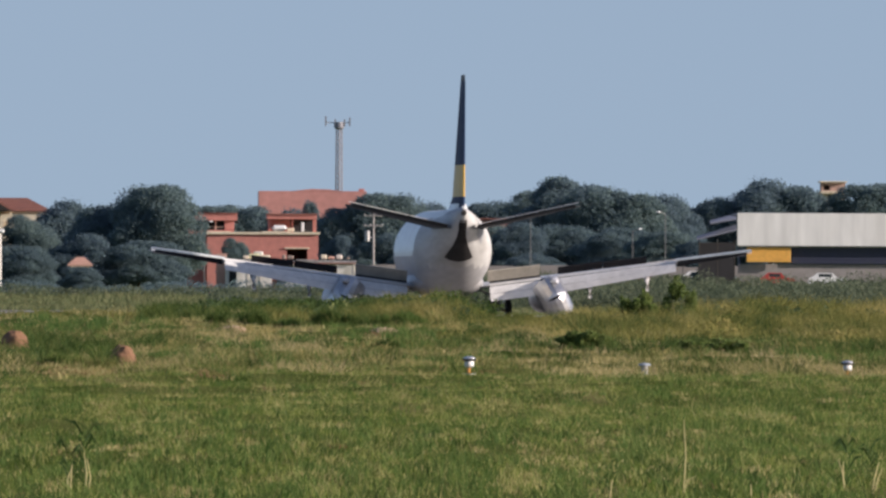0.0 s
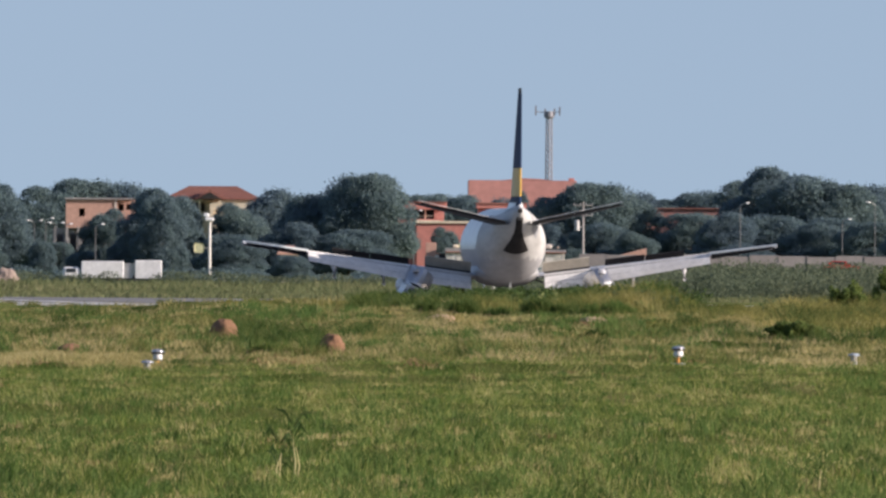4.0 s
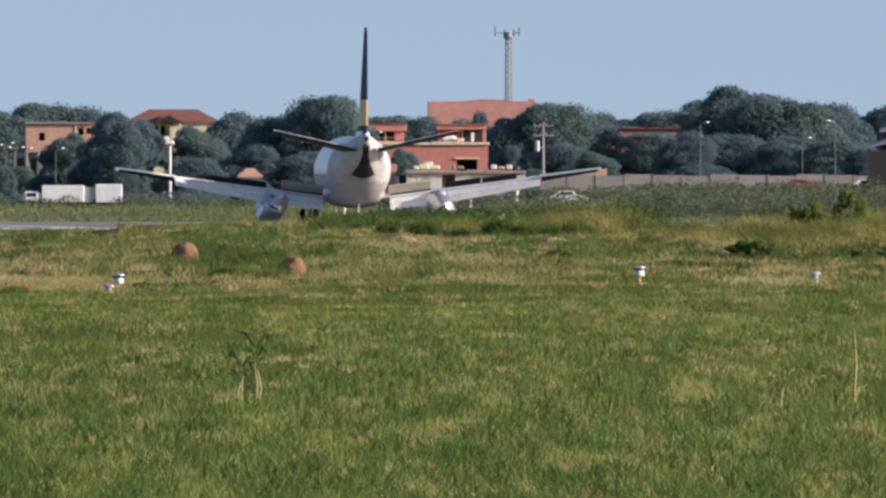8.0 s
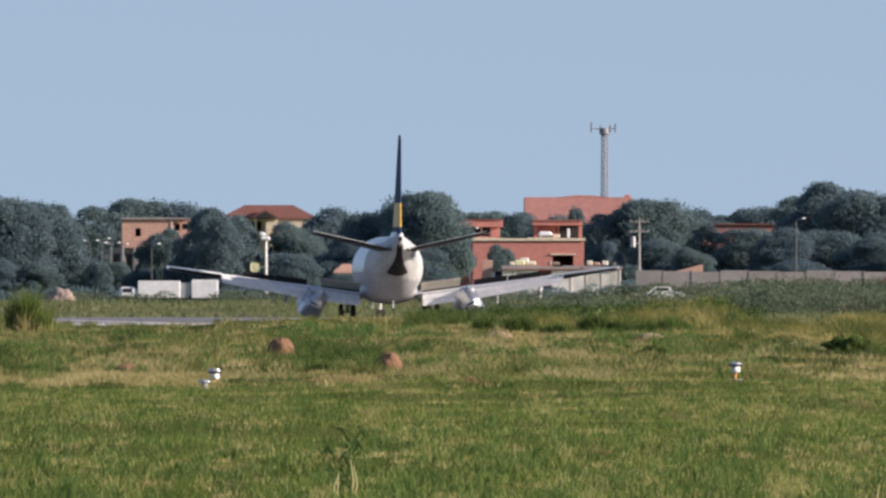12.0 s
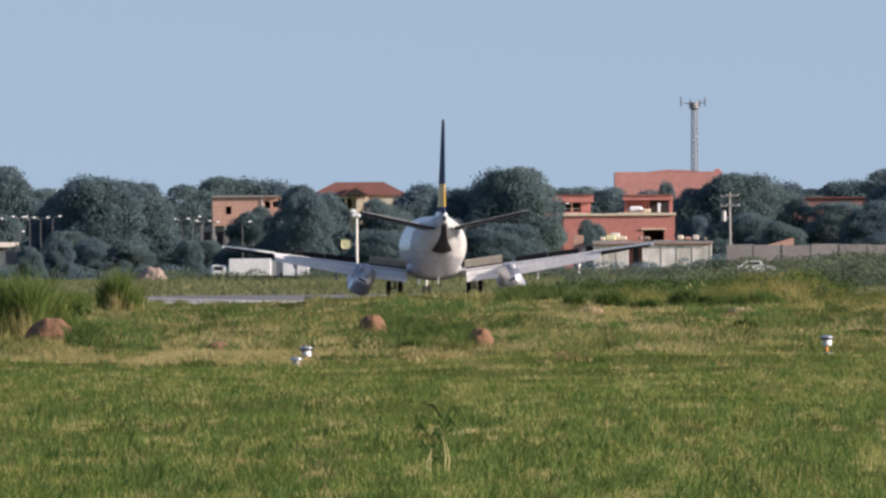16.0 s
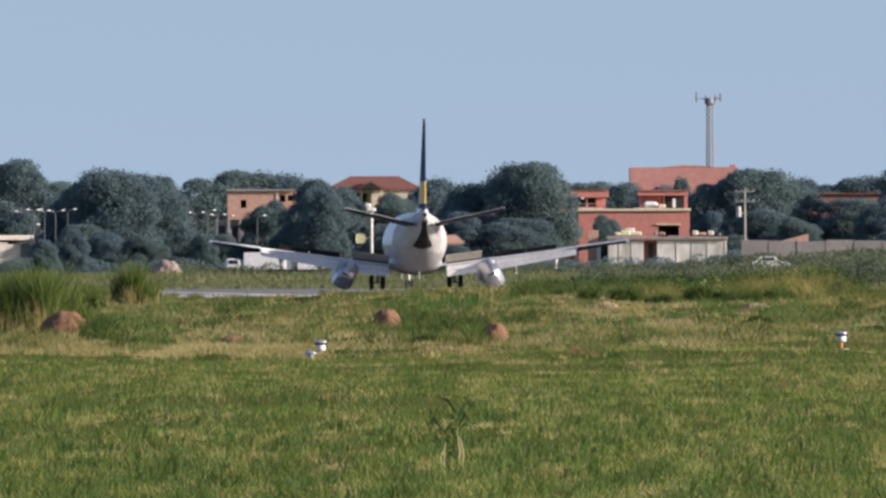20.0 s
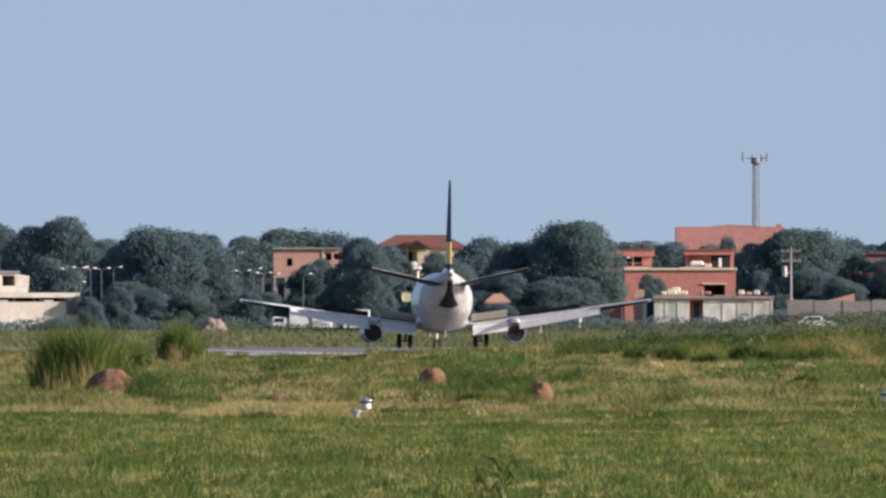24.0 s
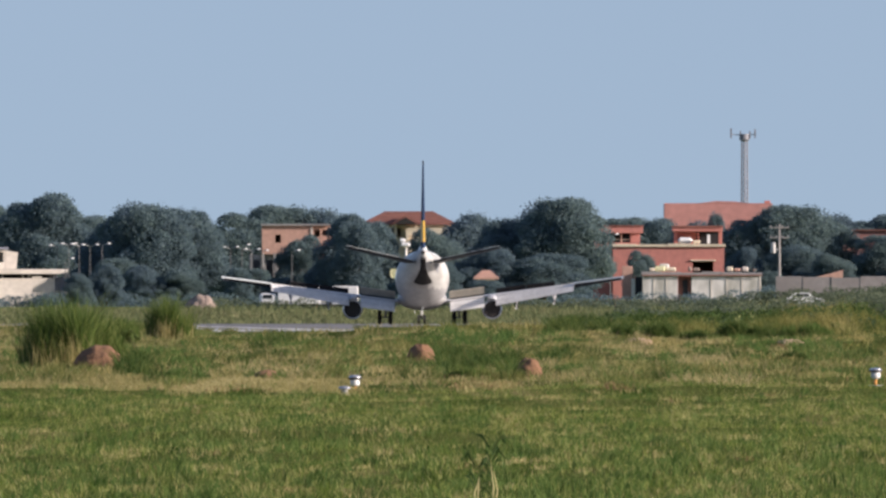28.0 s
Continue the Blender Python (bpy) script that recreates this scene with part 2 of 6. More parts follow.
PALE_PLASTER = worn("pale_plaster", (0.64, 0.58, 0.50), (0.44, 0.40, 0.34), 0.85, grain=1.5, patch=0.35, amount=0.7)
WALL_GREY = worn("wall_render", (0.30, 0.275, 0.262), (0.20, 0.18, 0.17), 0.9, grain=2, patch=0.25, amount=0.7)
# Near-black that paints the unlit depth of open rooms; also gate and door leaf.
HOLE = worn("dark_room", (0.03, 0.03, 0.035), (0.02, 0.02, 0.02), 0.9)
HANGAR_WHITE = worn("hangar_cladding", (0.80, 0.79, 0.75), (0.66, 0.64, 0.58), 0.55, grain=1, patch=0.15, amount=0.6, stretch=(1, 1, 0.15))
HANGAR_YELLOW = worn("yellow_panel", (0.78, 0.40, 0.08), (0.6, 0.34, 0.08), 0.6, grain=2, patch=0.5)
HANGAR_BLUE = worn("blue_panel", (0.025, 0.03, 0.06), (0.04, 0.045, 0.06), 0.6, grain=2, patch=0.5)
SHEET_ROOF = worn("grey_sheet_roof", (0.27, 0.28, 0.33), (0.18, 0.18, 0.21), 0.85, 0.0, grain=2, patch=0.4)
CAR_RED = worn("car_red", (0.5, 0.05, 0.04), (0.35, 0.05, 0.04), 0.3, grain=3, patch=1)
CAR_WHITE = worn("car_white", (0.8, 0.8, 0.79), (0.6, 0.6, 0.58), 0.3, grain=3, patch=1)
CAR_GLASS = worn("car_glass", (0.03, 0.035, 0.04), (0.05, 0.05, 0.05), 0.1, grain=3, patch=1)
SIGN_YELLOW = worn("yellow_sign", (0.70, 0.68, 0.40), (0.5, 0.5, 0.32), 0.6, patch=1.5)


# ---- mesh helpers ----
def mesh_of(bm, mat, smooth=False):
    me = bpy.data.meshes.new("mesh")
    bmesh.ops.recalc_face_normals(bm, faces=bm.faces)
    bm.to_mesh(me)
    bm.free()
    me.materials.append(mat)
    if smooth:
        me.polygons.foreach_set("use_smooth", [True] * len(me.polygons))
    return me


def part(name, bm, mat, parent, label="", smooth=False):
    ob = new(name, mesh_of(bm, mat, smooth))
    ob.parent = parent
    return tagged(ob, label)


def thing(name, label, category, at=(0, 0, 0), turn=0, group="", kind=""):
    ob = new(name)
    ob.empty_display_size = 0.2
    ob.matrix_world = pose(*at, 0, 0, turn)
    return tagged(ob, label, category, group, kind)


def box(bm, x0, x1, y0, y1, z0, z1, bevel=0.0, m=None):
    v = [bm.verts.new(p) for p in ((x0, y0, z0), (x1, y0, z0), (x1, y1, z0), (x0, y1, z0), (x0, y0, z1), (x1, y0, z1), (x1, y1, z1), (x0, y1, z1))]
    f = [bm.faces.new([v[i] for i in q]) for q in ((3, 2, 1, 0), (4, 5, 6, 7), (0, 1, 5, 4), (1, 2, 6, 5), (2, 3, 7, 6), (3, 0, 4, 7))]
    if bevel:
        r = bmesh.ops.bevel(bm, geom=list({e for q in f for e in q.edges}), offset=bevel, segments=1, affect="EDGES")
        v = list({w for q in r["faces"] for w in q.verts})
    if m is not None:
        bmesh.ops.transform(bm, matrix=m, verts=v)
    return bm


def boxed(*a, **k):
    return box(bmesh.new(), *a, **k)


def loft(bm, rings, cap=True):
    """Skin over rings of equal length."""
    vs = [[bm.verts.new(p) for p in r] for r in rings]
    n = len(vs[0])
    for a, b in zip(vs, vs[1:]):
        for i in range(n):
            j = (i + 1) % n
            bm.faces.new((a[i], a[j], b[j], b[i]))
    if cap:
        bm.faces.new(vs[0][::-1])
        bm.faces.new(vs[-1])
    return bm


def tube(bm, points, radii, n=8, cap=True):
    """A round bar through points, with a radius at each."""
    rings = []
    pts = [Vector(p) for p in points]
    for i, p in enumerate(pts):
        d = (pts[min(i + 1, len(pts) - 1)] - pts[max(i - 1, 0)]).normalized()
        s = d.cross(Vector((0, 1, 0.01))) if abs(d.y) < 0.9 else d.cross(Vector((0, 0, 1)))
        s.normalize()
        q = d.cross(s)
        r = radii[i] if isinstance(radii, (list, tuple)) else radii
        rings.append([p + (s * math.cos(k * math.tau / n) + q * math.sin(k * math.tau / n)) * r for k in range(n)])
    return loft(bm, rings, cap)


def quads_mesh(name, verts, faces, mat):
    me = bpy.data.meshes.new(name)
    me.vertices.add(len(verts))
    me.vertices.foreach_set("co", np.asarray(verts, dtype=np.float32).ravel())
    loops = faces.ravel()
    me.loops.add(len(loops))
    me.loops.foreach_set("vertex_index", loops.astype(np.int32))
    me.polygons.add(len(faces))
    me.polygons.foreach_set("loop_start", np.arange(0, len(loops), faces.shape[1], dtype=np.int32))
    me.update(calc_edges=True)
    me.materials.append(mat)
    return me


# ---- ground ----
PROFILE_D = np.array([-60, 0, 170, 300, 420, 520, 600, 670, 715, 770, 2000, 2600, 4900.0])
PROFILE_Z = np.array([-0.7, -0.7, -0.70, -0.62, -0.51, -0.25, -0.02, 0.15, 0.12, -0.20, -0.20, 1.15, 1.6])


CREST_X = np.array([-17, -9.6, -8.2, -4.6, -3.3, -0.6, 1.7, 4.2, 6.8, 9.5, 11.6, 13.0, 16.0, 18.4, 20.5, 26.0])
CREST_Z = np.array([0.30, 0.30, -0.03, -0.06, 0.10, 0.14, 0.21, 0.27, 0.34, 0.38, 0.28, 0.08, 0.08, 0.28, 0.36, 0.32])


HUMMOCKS = [(random.uniform(0, math.tau), random.uniform(1.8, 5.5), random.uniform(0, math.tau)) for _ in range(11)]


def ground_z(x, d):
    """Height of the field: a low swell before the runway, a slight rise to the town behind it."""
    z = np.interp(d, PROFILE_D, PROFILE_Z) + 0 * x
    swell = 0.05 * np.sin(x * 0.23 + d * 0.031) + 0.035 * np.sin(x * 0.61 - d * 0.083 + 1.3)
    crest = np.interp(x, CREST_X, CREST_Z) * np.exp(-((d - 680) / 45) ** 2)
    hummock = np.zeros_like(z)
    for k, (way, wave, phase) in enumerate(HUMMOCKS):
        hummock = hummock + np.sin((x * math.cos(way) + d * 0.2 * math.sin(way)) * math.tau / wave + phase)
    near = np.clip((d - 95) / 15, 0, 1) * np.clip((740 - d) / 40, 0, 1)
    z = z + hummock * near * (0.009 + 0.013 * np.clip((d - 380) / 80, 0, 1))
    bank = 1.5 * np.clip((x - 22) / 22, 0, 1) * np.clip((d - 2320) / 75, 0, 1)
    return z + bank + crest + swell * np.clip((d - 150) / 150, 0, 1) * np.clip((760 - d) / 60, 0, 1)


def bed(v):
    """The distance at which the near field lies at the fall v."""
    d = np.linspace(105, 690, 1171)
    f = HORIZON + (EYE.z - np.interp(d, PROFILE_D, PROFILE_Z)) * F / d
    return float(d[np.argmin(abs(f - v))])


def rest(u, v):
    """A place on the near field: where the line of sight at the bearing u and the fall v comes down."""
    d = bed(v) + np.linspace(-25, 25, 501)
    z = ground_z(u / F * d, d)
    miss = abs(HORIZON + (EYE.z - z) * F / d - v) + 0.02 * abs(d - bed(v))
    k = int(np.argmin(miss))
    return Vector((u / F * float(d[k]), float(d[k]), float(z[k])))


def build_ground():
    ds = np.concatenate([np.arange(-60, 100, 20), np.arange(100, 430, 0.9), np.arange(430, 800, 1.6), np.arange(800, 2000, 50), np.arange(2000, 2600, 20), np.arange(2600, 4901, 100)])
    xs = np.concatenate([[-900, -400, -150, -80, -50], np.arange(-36, -16, 1.5), np.arange(-16, 26, 0.6), np.arange(26.2, 50, 1.5), [60, 90, 150, 400, 900]])
    gx, gd = np.meshgrid(xs, ds)
    gz = ground_z(gx, gd)
    verts = np.stack([gx, gd, gz], -1).reshape(-1, 3)
    nx, nd = len(xs), len(ds)
    i = (np.arange(nd - 1)[:, None] * nx + np.arange(nx - 1)).ravel()
    faces = np.stack([i, i + 1, i + nx + 1, i + nx], 1)
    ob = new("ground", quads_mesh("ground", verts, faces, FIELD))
    tagged(ob, "wide grassy airfield with a low swell before the runway", "ground", kind="structure")


build_ground()

RUN_TURN, RUN_X, RUN_D, RUN_Z = 2.3, 16.4, 1100.0, -0.17
bm = boxed(-31, 22.5, -340, 620, -0.3, 0.0)
runway = new("runway", mesh_of(bm, ASPHALT))
runway.matrix_world = pose(RUN_X, RUN_D, RUN_Z, 0, 0, RUN_TURN)
tagged(runway, "long pale asphalt runway with a wide shoulder and worn white markings", "runway", kind="structure")
for i in range(8):
    part("centre_stripe", boxed(-0.45, 0.45, -300 + i * 110, -260 + i * 110, -0.05, 0.012), RUNWAY_PAINT, runway)
for x0, x1, y0, y1 in ((-29.5, -28.6, -330, 420), (-26.4, -25.2, -60, 240), (-18.5, -17.6, -120, 120)):
    part("shoulder_stripe", boxed(x0, x1, y0, y1, -0.05, 0.012), RUNWAY_PAINT, runway)
for s in (-1, 1):
    part("edge_stripe", boxed(s * 21.2 - 0.8, s * 21.2 + 0.8, -330, 610, -0.05, 0.012), RUNWAY_PAINT, runway)
    for k in range(3):
        part("touchdown_bar", boxed(s * (8 + 3.2 * k) - 0.9, s * (8 + 3.2 * k) + 0.9, -20, 15, -0.05, 0.012), RUNWAY_PAINT, runway)


inv = runway.matrix_world.inverted()
for x0, x1, y0, y1 in ((-13.6, -11.8, 1120, 1200), (-10.8, -8.2, 1110, 1230), (-7.9, -6.2, 1110, 1190)):
    bm = bmesh.new()
    box(bm, x0, x1, y0, y1, RUN_Z - 0.05, RUN_Z + 0.013)
    bmesh.ops.transform(bm, matrix=inv, verts=bm.verts)
    part("shoulder_mark", bm, RUNWAY_PAINT, runway)


# ---- grass ----
def blades(name, label, base, height, width, mat, lean=0.5, cat="grass", short=False):
    """Many bent blades in one mesh: base points (n, 3), heights and widths (n)."""
    n = len(base)
    rng = np.random.default_rng(len(name) * 7 + n)
    ang = rng.uniform(0, math.tau, n)
    side = np.stack([np.cos(ang), np.sin(ang), np.zeros(n)], 1) * (width * 0.5)[:, None]
    to = rng.uniform(0, math.tau, n)
    bend = np.stack([np.cos(to), np.sin(to), np.zeros(n)], 1) * (height * lean * rng.uniform(0.1, 1, n))[:, None]
    up = np.zeros((n, 3))
    up[:, 2] = height
    root = base.copy()
    root[:, 2] -= 0.03
    mid = base + up * 0.6 + bend * 0.35
    tip = base + up + bend
    if short:
        v = np.stack([root - side, root + side, tip + side * 0.3, tip - side * 0.3], 1).reshape(-1, 3)
        ob = new(name, quads_mesh(name, v, np.arange(n * 4).reshape(-1, 4), mat))
        return tagged(ob, label, cat, kind="stuff")
    v = np.stack([root - side, root + side, mid + side * 0.8, mid - side * 0.8, tip + side * 0.15, tip - side * 0.15], 1).reshape(-1, 3)
    i = np.arange(n) * 6
    f = np.concatenate([np.stack([i, i + 1, i + 2, i + 3], 1), np.stack([i + 3, i + 2, i + 4, i + 5], 1)])
    ob = new(name, quads_mesh(name, v, f, mat))
    return tagged(ob, label, cat, kind="stuff")


def scatter(rng, n, u0, u1, v0, v1):
    """Points over the near field, even in bearing and fall."""
    d = np.linspace(108, 715, 2400)
    fall = HORIZON + (EYE.z - np.interp(d, PROFILE_D, PROFILE_Z)) * F / d
    order = np.argsort(fall)
    dd = np.interp(rng.uniform(v0, v1, n), fall[order], d[order]) + rng.normal(0, 2.0, n)
    x = rng.uniform(u0, u1, n) / F * dd
    return np.stack([x, dd, ground_z(x, dd)], 1)


def clumpy(p, scale, seed):
    """A smooth field of 0 to 1 over the plan, for patches."""
    r = np.random.default_rng(seed)
    out = np.zeros(len(p))
    for k in range(7):
        a, w, ph = r.uniform(0, math.tau), r.uniform(0.6, 1.8) / scale, r.uniform(0, math.tau)
        out += np.sin((p[:, 0] * math.cos(a) + p[:, 1] * 0.25 * math.sin(a)) * w * math.tau + ph)
    return 1 / (1 + np.exp(-out * 0.9))


U0, U1 = -1050, 1600


def gap(u):
    """Share of its height that the growth on the crest keeps: it is low over one stretch."""
    return np.interp(u, [672, 700, 835, 880], [1.0, 0.62, 0.62, 1.0])


FALL_D = np.linspace(108, 690, 2400)[::-1]


def blobs(p, scale, seed):
    """As clumpy, but drawn out along the line of sight, so that patches look about as deep as broad."""
    return clumpy(p * np.array([1, 0.07, 1]), scale, seed)


def tufts(rng, n, each, u0, u1, v0, v1, spread, gather=1.6):
    """Blade bases gathered in tufts, with each blade's share of its tuft's height."""
    c = scatter(rng, n * 3, u0, u1, v0, v1)
    c = c[np.argsort(-blobs(c, gather, n + each) * rng.uniform(0.15, 1, len(c)))[:n]]
    size = rng.uniform(0.5, 1.4, n)
    p = np.repeat(c, each, 0)
    r = rng.normal(0, 1, (len(p), 2)) * np.repeat(size, each)[:, None] * spread * np.array([0.5, 5.0])
    p[:, :2] += r
    p[:, 2] = ground_z(p[:, 0], p[:, 1])
    return p, np.repeat(size, each) * rng.uniform(0.5, 1.2, len(p))


def build_grass():
    rng = np.random.default_rng(11)
    p = scatter(rng, 150000, U0, U1, 196, 610)
    c = blobs(p, 1.0, 3)
    blades("mown_grass", "mown green grass with straw-coloured flecks", p, (0.022 + 0.035 * c) * rng.uniform(0.6, 1.6, len(p)), rng.uniform(0.008, 0.016, len(p)), LAWN, 2.0, short=True)
    p = scatter(rng, 110000, U0, U1, 250, 615)
    c = blobs(p, 0.7, 23)
    keep = rng.uniform(0, 1, len(p)) < 0.15 + 0.85 * c
    p, c = p[keep], c[keep]
    blades("long_blades", "longer thin green blades standing in the mown grass", p, (0.035 + 0.065 * c) * rng.uniform(0.6, 1.4, len(p)), rng.uniform(0.004, 0.009, len(p)), LAWN, 1.1)
    p = scatter(rng, 70000, U0, U1, 192, 290)
    c = blobs(p, 0.9, 13)
    blades("mown_grass", "mown green grass along the edge of the rough", p, (0.03 + 0.05 * c) * rng.uniform(0.6, 1.6, len(p)), rng.uniform(0.007, 0.014, len(p)), LAWN, 1.8, short=True)
    p, k = tufts(rng, 3300, 28, U0, U1, 200, 610, 0.13, 0.5)
    blades("green_tufts", "darker green tufts standing out of the mown grass", p, 0.10 * k, rng.uniform(0.008, 0.017, len(p)), TUFT_LIGHT, 1.2)
    p, k = tufts(rng, 1500, 30, U0, U1, 196, 610, 0.14, 0.5)
    blades("straw_tufts", "pale straw-coloured tufts in the mown grass", p, 0.055 * k, rng.uniform(0.007, 0.015, len(p)), HAY, 1.3)
    p, k = tufts(rng, 900, 30, U0, U1, 215, 610, 0.13, 0.8)
    blades("dark_tufts", "dark green tufts of coarse grass in the mown field", p, 0.115 * k, rng.uniform(0.006, 0.012, len(p)), TUFT, 1.0)
    p, k = tufts(rng, 120, 26, U0, U1, 215, 610, 0.14)
    blades("withered_tufts", "brown withered tufts in the mown field", p, 0.05 * k, rng.uniform(0.006, 0.012, len(p)), STRAW_RED, 1.6)
    p = scatter(rng, 240, U0, U1, 215, 610)
    blades("straw_stems", "single pale straws standing in the mown field", p, rng.uniform(0.08, 0.26, len(p)), rng.uniform(0.004, 0.007, len(p)), HAY, 1.4)
    p = scatter(rng, 9000, -800, 40, 258, 292)
    blades("dark_swath", "darker swath of grass across part of the mown field", p, rng.uniform(0.03, 0.07, len(p)), rng.uniform(0.007, 0.013, len(p)), TUFT, 1.6)
    other = np.random.default_rng(77)
    p = scatter(other, 14000, 900, U1, 214, 340)
    p = p[other.uniform(0, 1, len(p)) < np.interp(p[:, 0] / p[:, 1] * F, [900, 1200], [0.2, 1.0])]
    blades("dark_swath", "greener unmown grass away from the mower's strip", p, other.uniform(0.04, 0.09, len(p)), other.uniform(0.007, 0.013, len(p)), TUFT_LIGHT, 1.4)
    p = scatter(rng, 60000, U0, U1, 104, 204)
    c = blobs(p, 1.6, 5)
    blades("rough_grass", "rough half-dry grass on the swell", p, (0.05 + 0.12 * c) * rng.uniform(0.5, 1.5, len(p)), rng.uniform(0.012, 0.028, len(p)), ROUGH, 1.8, short=True)
    p, k = tufts(rng, 950, 34, U0, U1, 104, 200, 0.22)
    blades("rough_tufts", "green tufts in the half-dry grass", p, 0.20 * k, rng.uniform(0.012, 0.024, len(p)), TALL, 1.2)
    p, k = tufts(rng, 1150, 30, U0, U1, 110, 206, 0.30)
    blades("dry_tufts", "bleached dry tufts in the rough grass", p, 0.11 * k, rng.uniform(0.012, 0.024, len(p)), HAY, 1.7)
    p, k = tufts(rng, 1700, 30, U0, -230, 195, 208, 0.25)
    blades("cut_hay", "swath of cut hay along the mowing edge", p, 0.09 * k, rng.uniform(0.009, 0.016, len(p)), HAY, 1.6)
    p, k = tufts(rng, 460, 55, U0, 760, 110, 196, 0.35)
    blades("green_patches", "low patches of fresh green leaves in the dry grass", p, 0.13 * k, rng.uniform(0.014, 0.03, len(p)), FRESH, 1.0)
    # tall grass along the crest, thicker and reaching nearer off to one side
    p = scatter(rng, 60000, -80, U1, 92, 158)
    u = p[:, 0] / p[:, 1] * F
    c = blobs(p, 2.0, 9)
    near = np.interp(u, [-80, 500, 700, 1600], [655, 640, 545, 530]) + 40 * (c - 0.5)
    keep = (p[:, 1] > near) & (rng.uniform(0, 1, len(p)) < np.interp(u, [-80, 60, 300], [0.15, 0.5, 1.0]))
    p, u, c = p[keep], u[keep], c[keep]
    h = gap(u) * (0.06 + 0.46 * c ** 1.6) * np.interp(u, [-80, 200, 700], [0.7, 0.9, 1.1])
    blades("tall_grass", "tall olive and tawny grass along the crest", p, h * rng.uniform(0.5, 1.3, len(p)), rng.uniform(0.012, 0.024, len(p)), TALL, 1.3)
    # rounded stands of grass over the bank off to one side
    for k, (mat, n, lo, hi) in enumerate(((OLIVE, 34, 0.22, 0.50), (TALL, 30, 0.25, 0.60), (CANE, 14, 0.20, 0.42), (HAY, 10, 0.12, 0.25), (TUFT, 24, 0.20, 0.50))):
        c = scatter(rng, n, 230, U1, 96, 150)
        c = c[(c[:, 1] > 640) | (c[:, 0] / c[:, 1] * F > 600)]
        w, g = rng.uniform(0.4, 1.5, len(c)), rng.uniform(lo, hi, len(c)) * gap(c[:, 0] / c[:, 1] * F)
        m = 300
        q, a = np.sqrt(rng.uniform(0, 1, len(c) * m)), rng.uniform(0, math.tau, len(c) * m)
        w, g, p = np.repeat(w, m), np.repeat(g, m), np.repeat(c, m, 0)
        p[:, 0] += q * np.cos(a) * w
        p[:, 1] += q * np.sin(a) * w * 2.5
        p[:, 2] = ground_z(p[:, 0], p[:, 1])
        blades("grass_stand", "rounded stand of tall uncut grass on the bank", p, g * (1.05 - 0.8 * q * q) * rng.uniform(0.55, 1.1, len(p)), rng.uniform(0.010, 0.022, len(p)), mat, 0.9)
    # leafy weeds in uneven heaps along the crest
    for name, mat, n, u0, seed in (("crest_weeds", SCRUB, 80, 180, 3), ("olive_weeds", OLIVE, 60, 330, 4), ("tall_weeds", WEED, 120, 150, 8)):
        r = np.random.default_rng(seed)
        q = scatter(r, n, u0, 670 if name == "tall_weeds" else U1, 98, {"crest_weeds": 122, "tall_weeds": 110}.get(name, 150))
        tall = 1.7 if name == "tall_weeds" else 1.0
        q = q[gap(q[:, 0] / q[:, 1] * F) > 0.7]
        q = q[(q[:, 1] > 640) | (q[:, 0] / q[:, 1] * F > 620)]
        if name == "tall_weeds":
            q[:, 1] = r.uniform(668, 692, len(q))
            q[:, 0] = r.uniform(150, 675, len(q)) / F * q[:, 1]
            q[:, 2] = ground_z(q[:, 0], q[:, 1])
        lobes = []
        for x, y, z in q:
            w, g = r.uniform(0.25, 0.9), r.uniform(0.10, 0.34) * (float(np.interp(x / y * F, [150, 300, 450, 540, 590, 650, 690], [0.7, 0.8, 0.8, 1.0, 1.5, 1.6, 0.8])) if tall > 1 else 1.0)
            lobes += [(x + r.normal(0, w * 0.6), y + r.normal(0, 1.0), z + g * r.uniform(0.2, 0.9), w * r.uniform(0.3, 0.7), 0.5, g * r.uniform(0.5, 1.0)) for _ in range(4)]
        v, f = leaf_cloud(r, lobes, len(lobes) * 55, 0.05)
        tagged(new(name, quads_mesh(name, v, f, mat)), "uneven leafy weeds along the crest of the field", "weeds", kind="stuff")
    # seeding grass among the weeds of the crest
    n = 17000
    d = rng.uniform(664, 694, n)
    u = rng.uniform(120, 720, n)
    p = np.stack([u / F * d, d, ground_z(u / F * d, d)], 1)
    h = np.interp(u, [120, 300, 450, 540, 590, 650, 720], [0.18, 0.22, 0.25, 0.30, 0.46, 0.48, 0.3]) * (0.35 + 0.75 * clumpy(p, 1.2, 31))
    h *= (0.45 + 1.1 * blobs(p, 0.9, 37)) * gap(u)
    kind = blobs(p, 1.5, 41) + rng.normal(0, 0.12, n)
    for pick, mat in ((kind < 0.46, TUFT), ((kind >= 0.46) & (kind < 0.82), OLIVE), (kind >= 0.82, CANE)):
        m = int(pick.sum())
        blades("seeding_grass", "tall seeding grass among the weeds of the crest", p[pick], h[pick] * rng.uniform(0.6, 1.15, m), rng.uniform(0.010, 0.022, m), mat, 0.5)
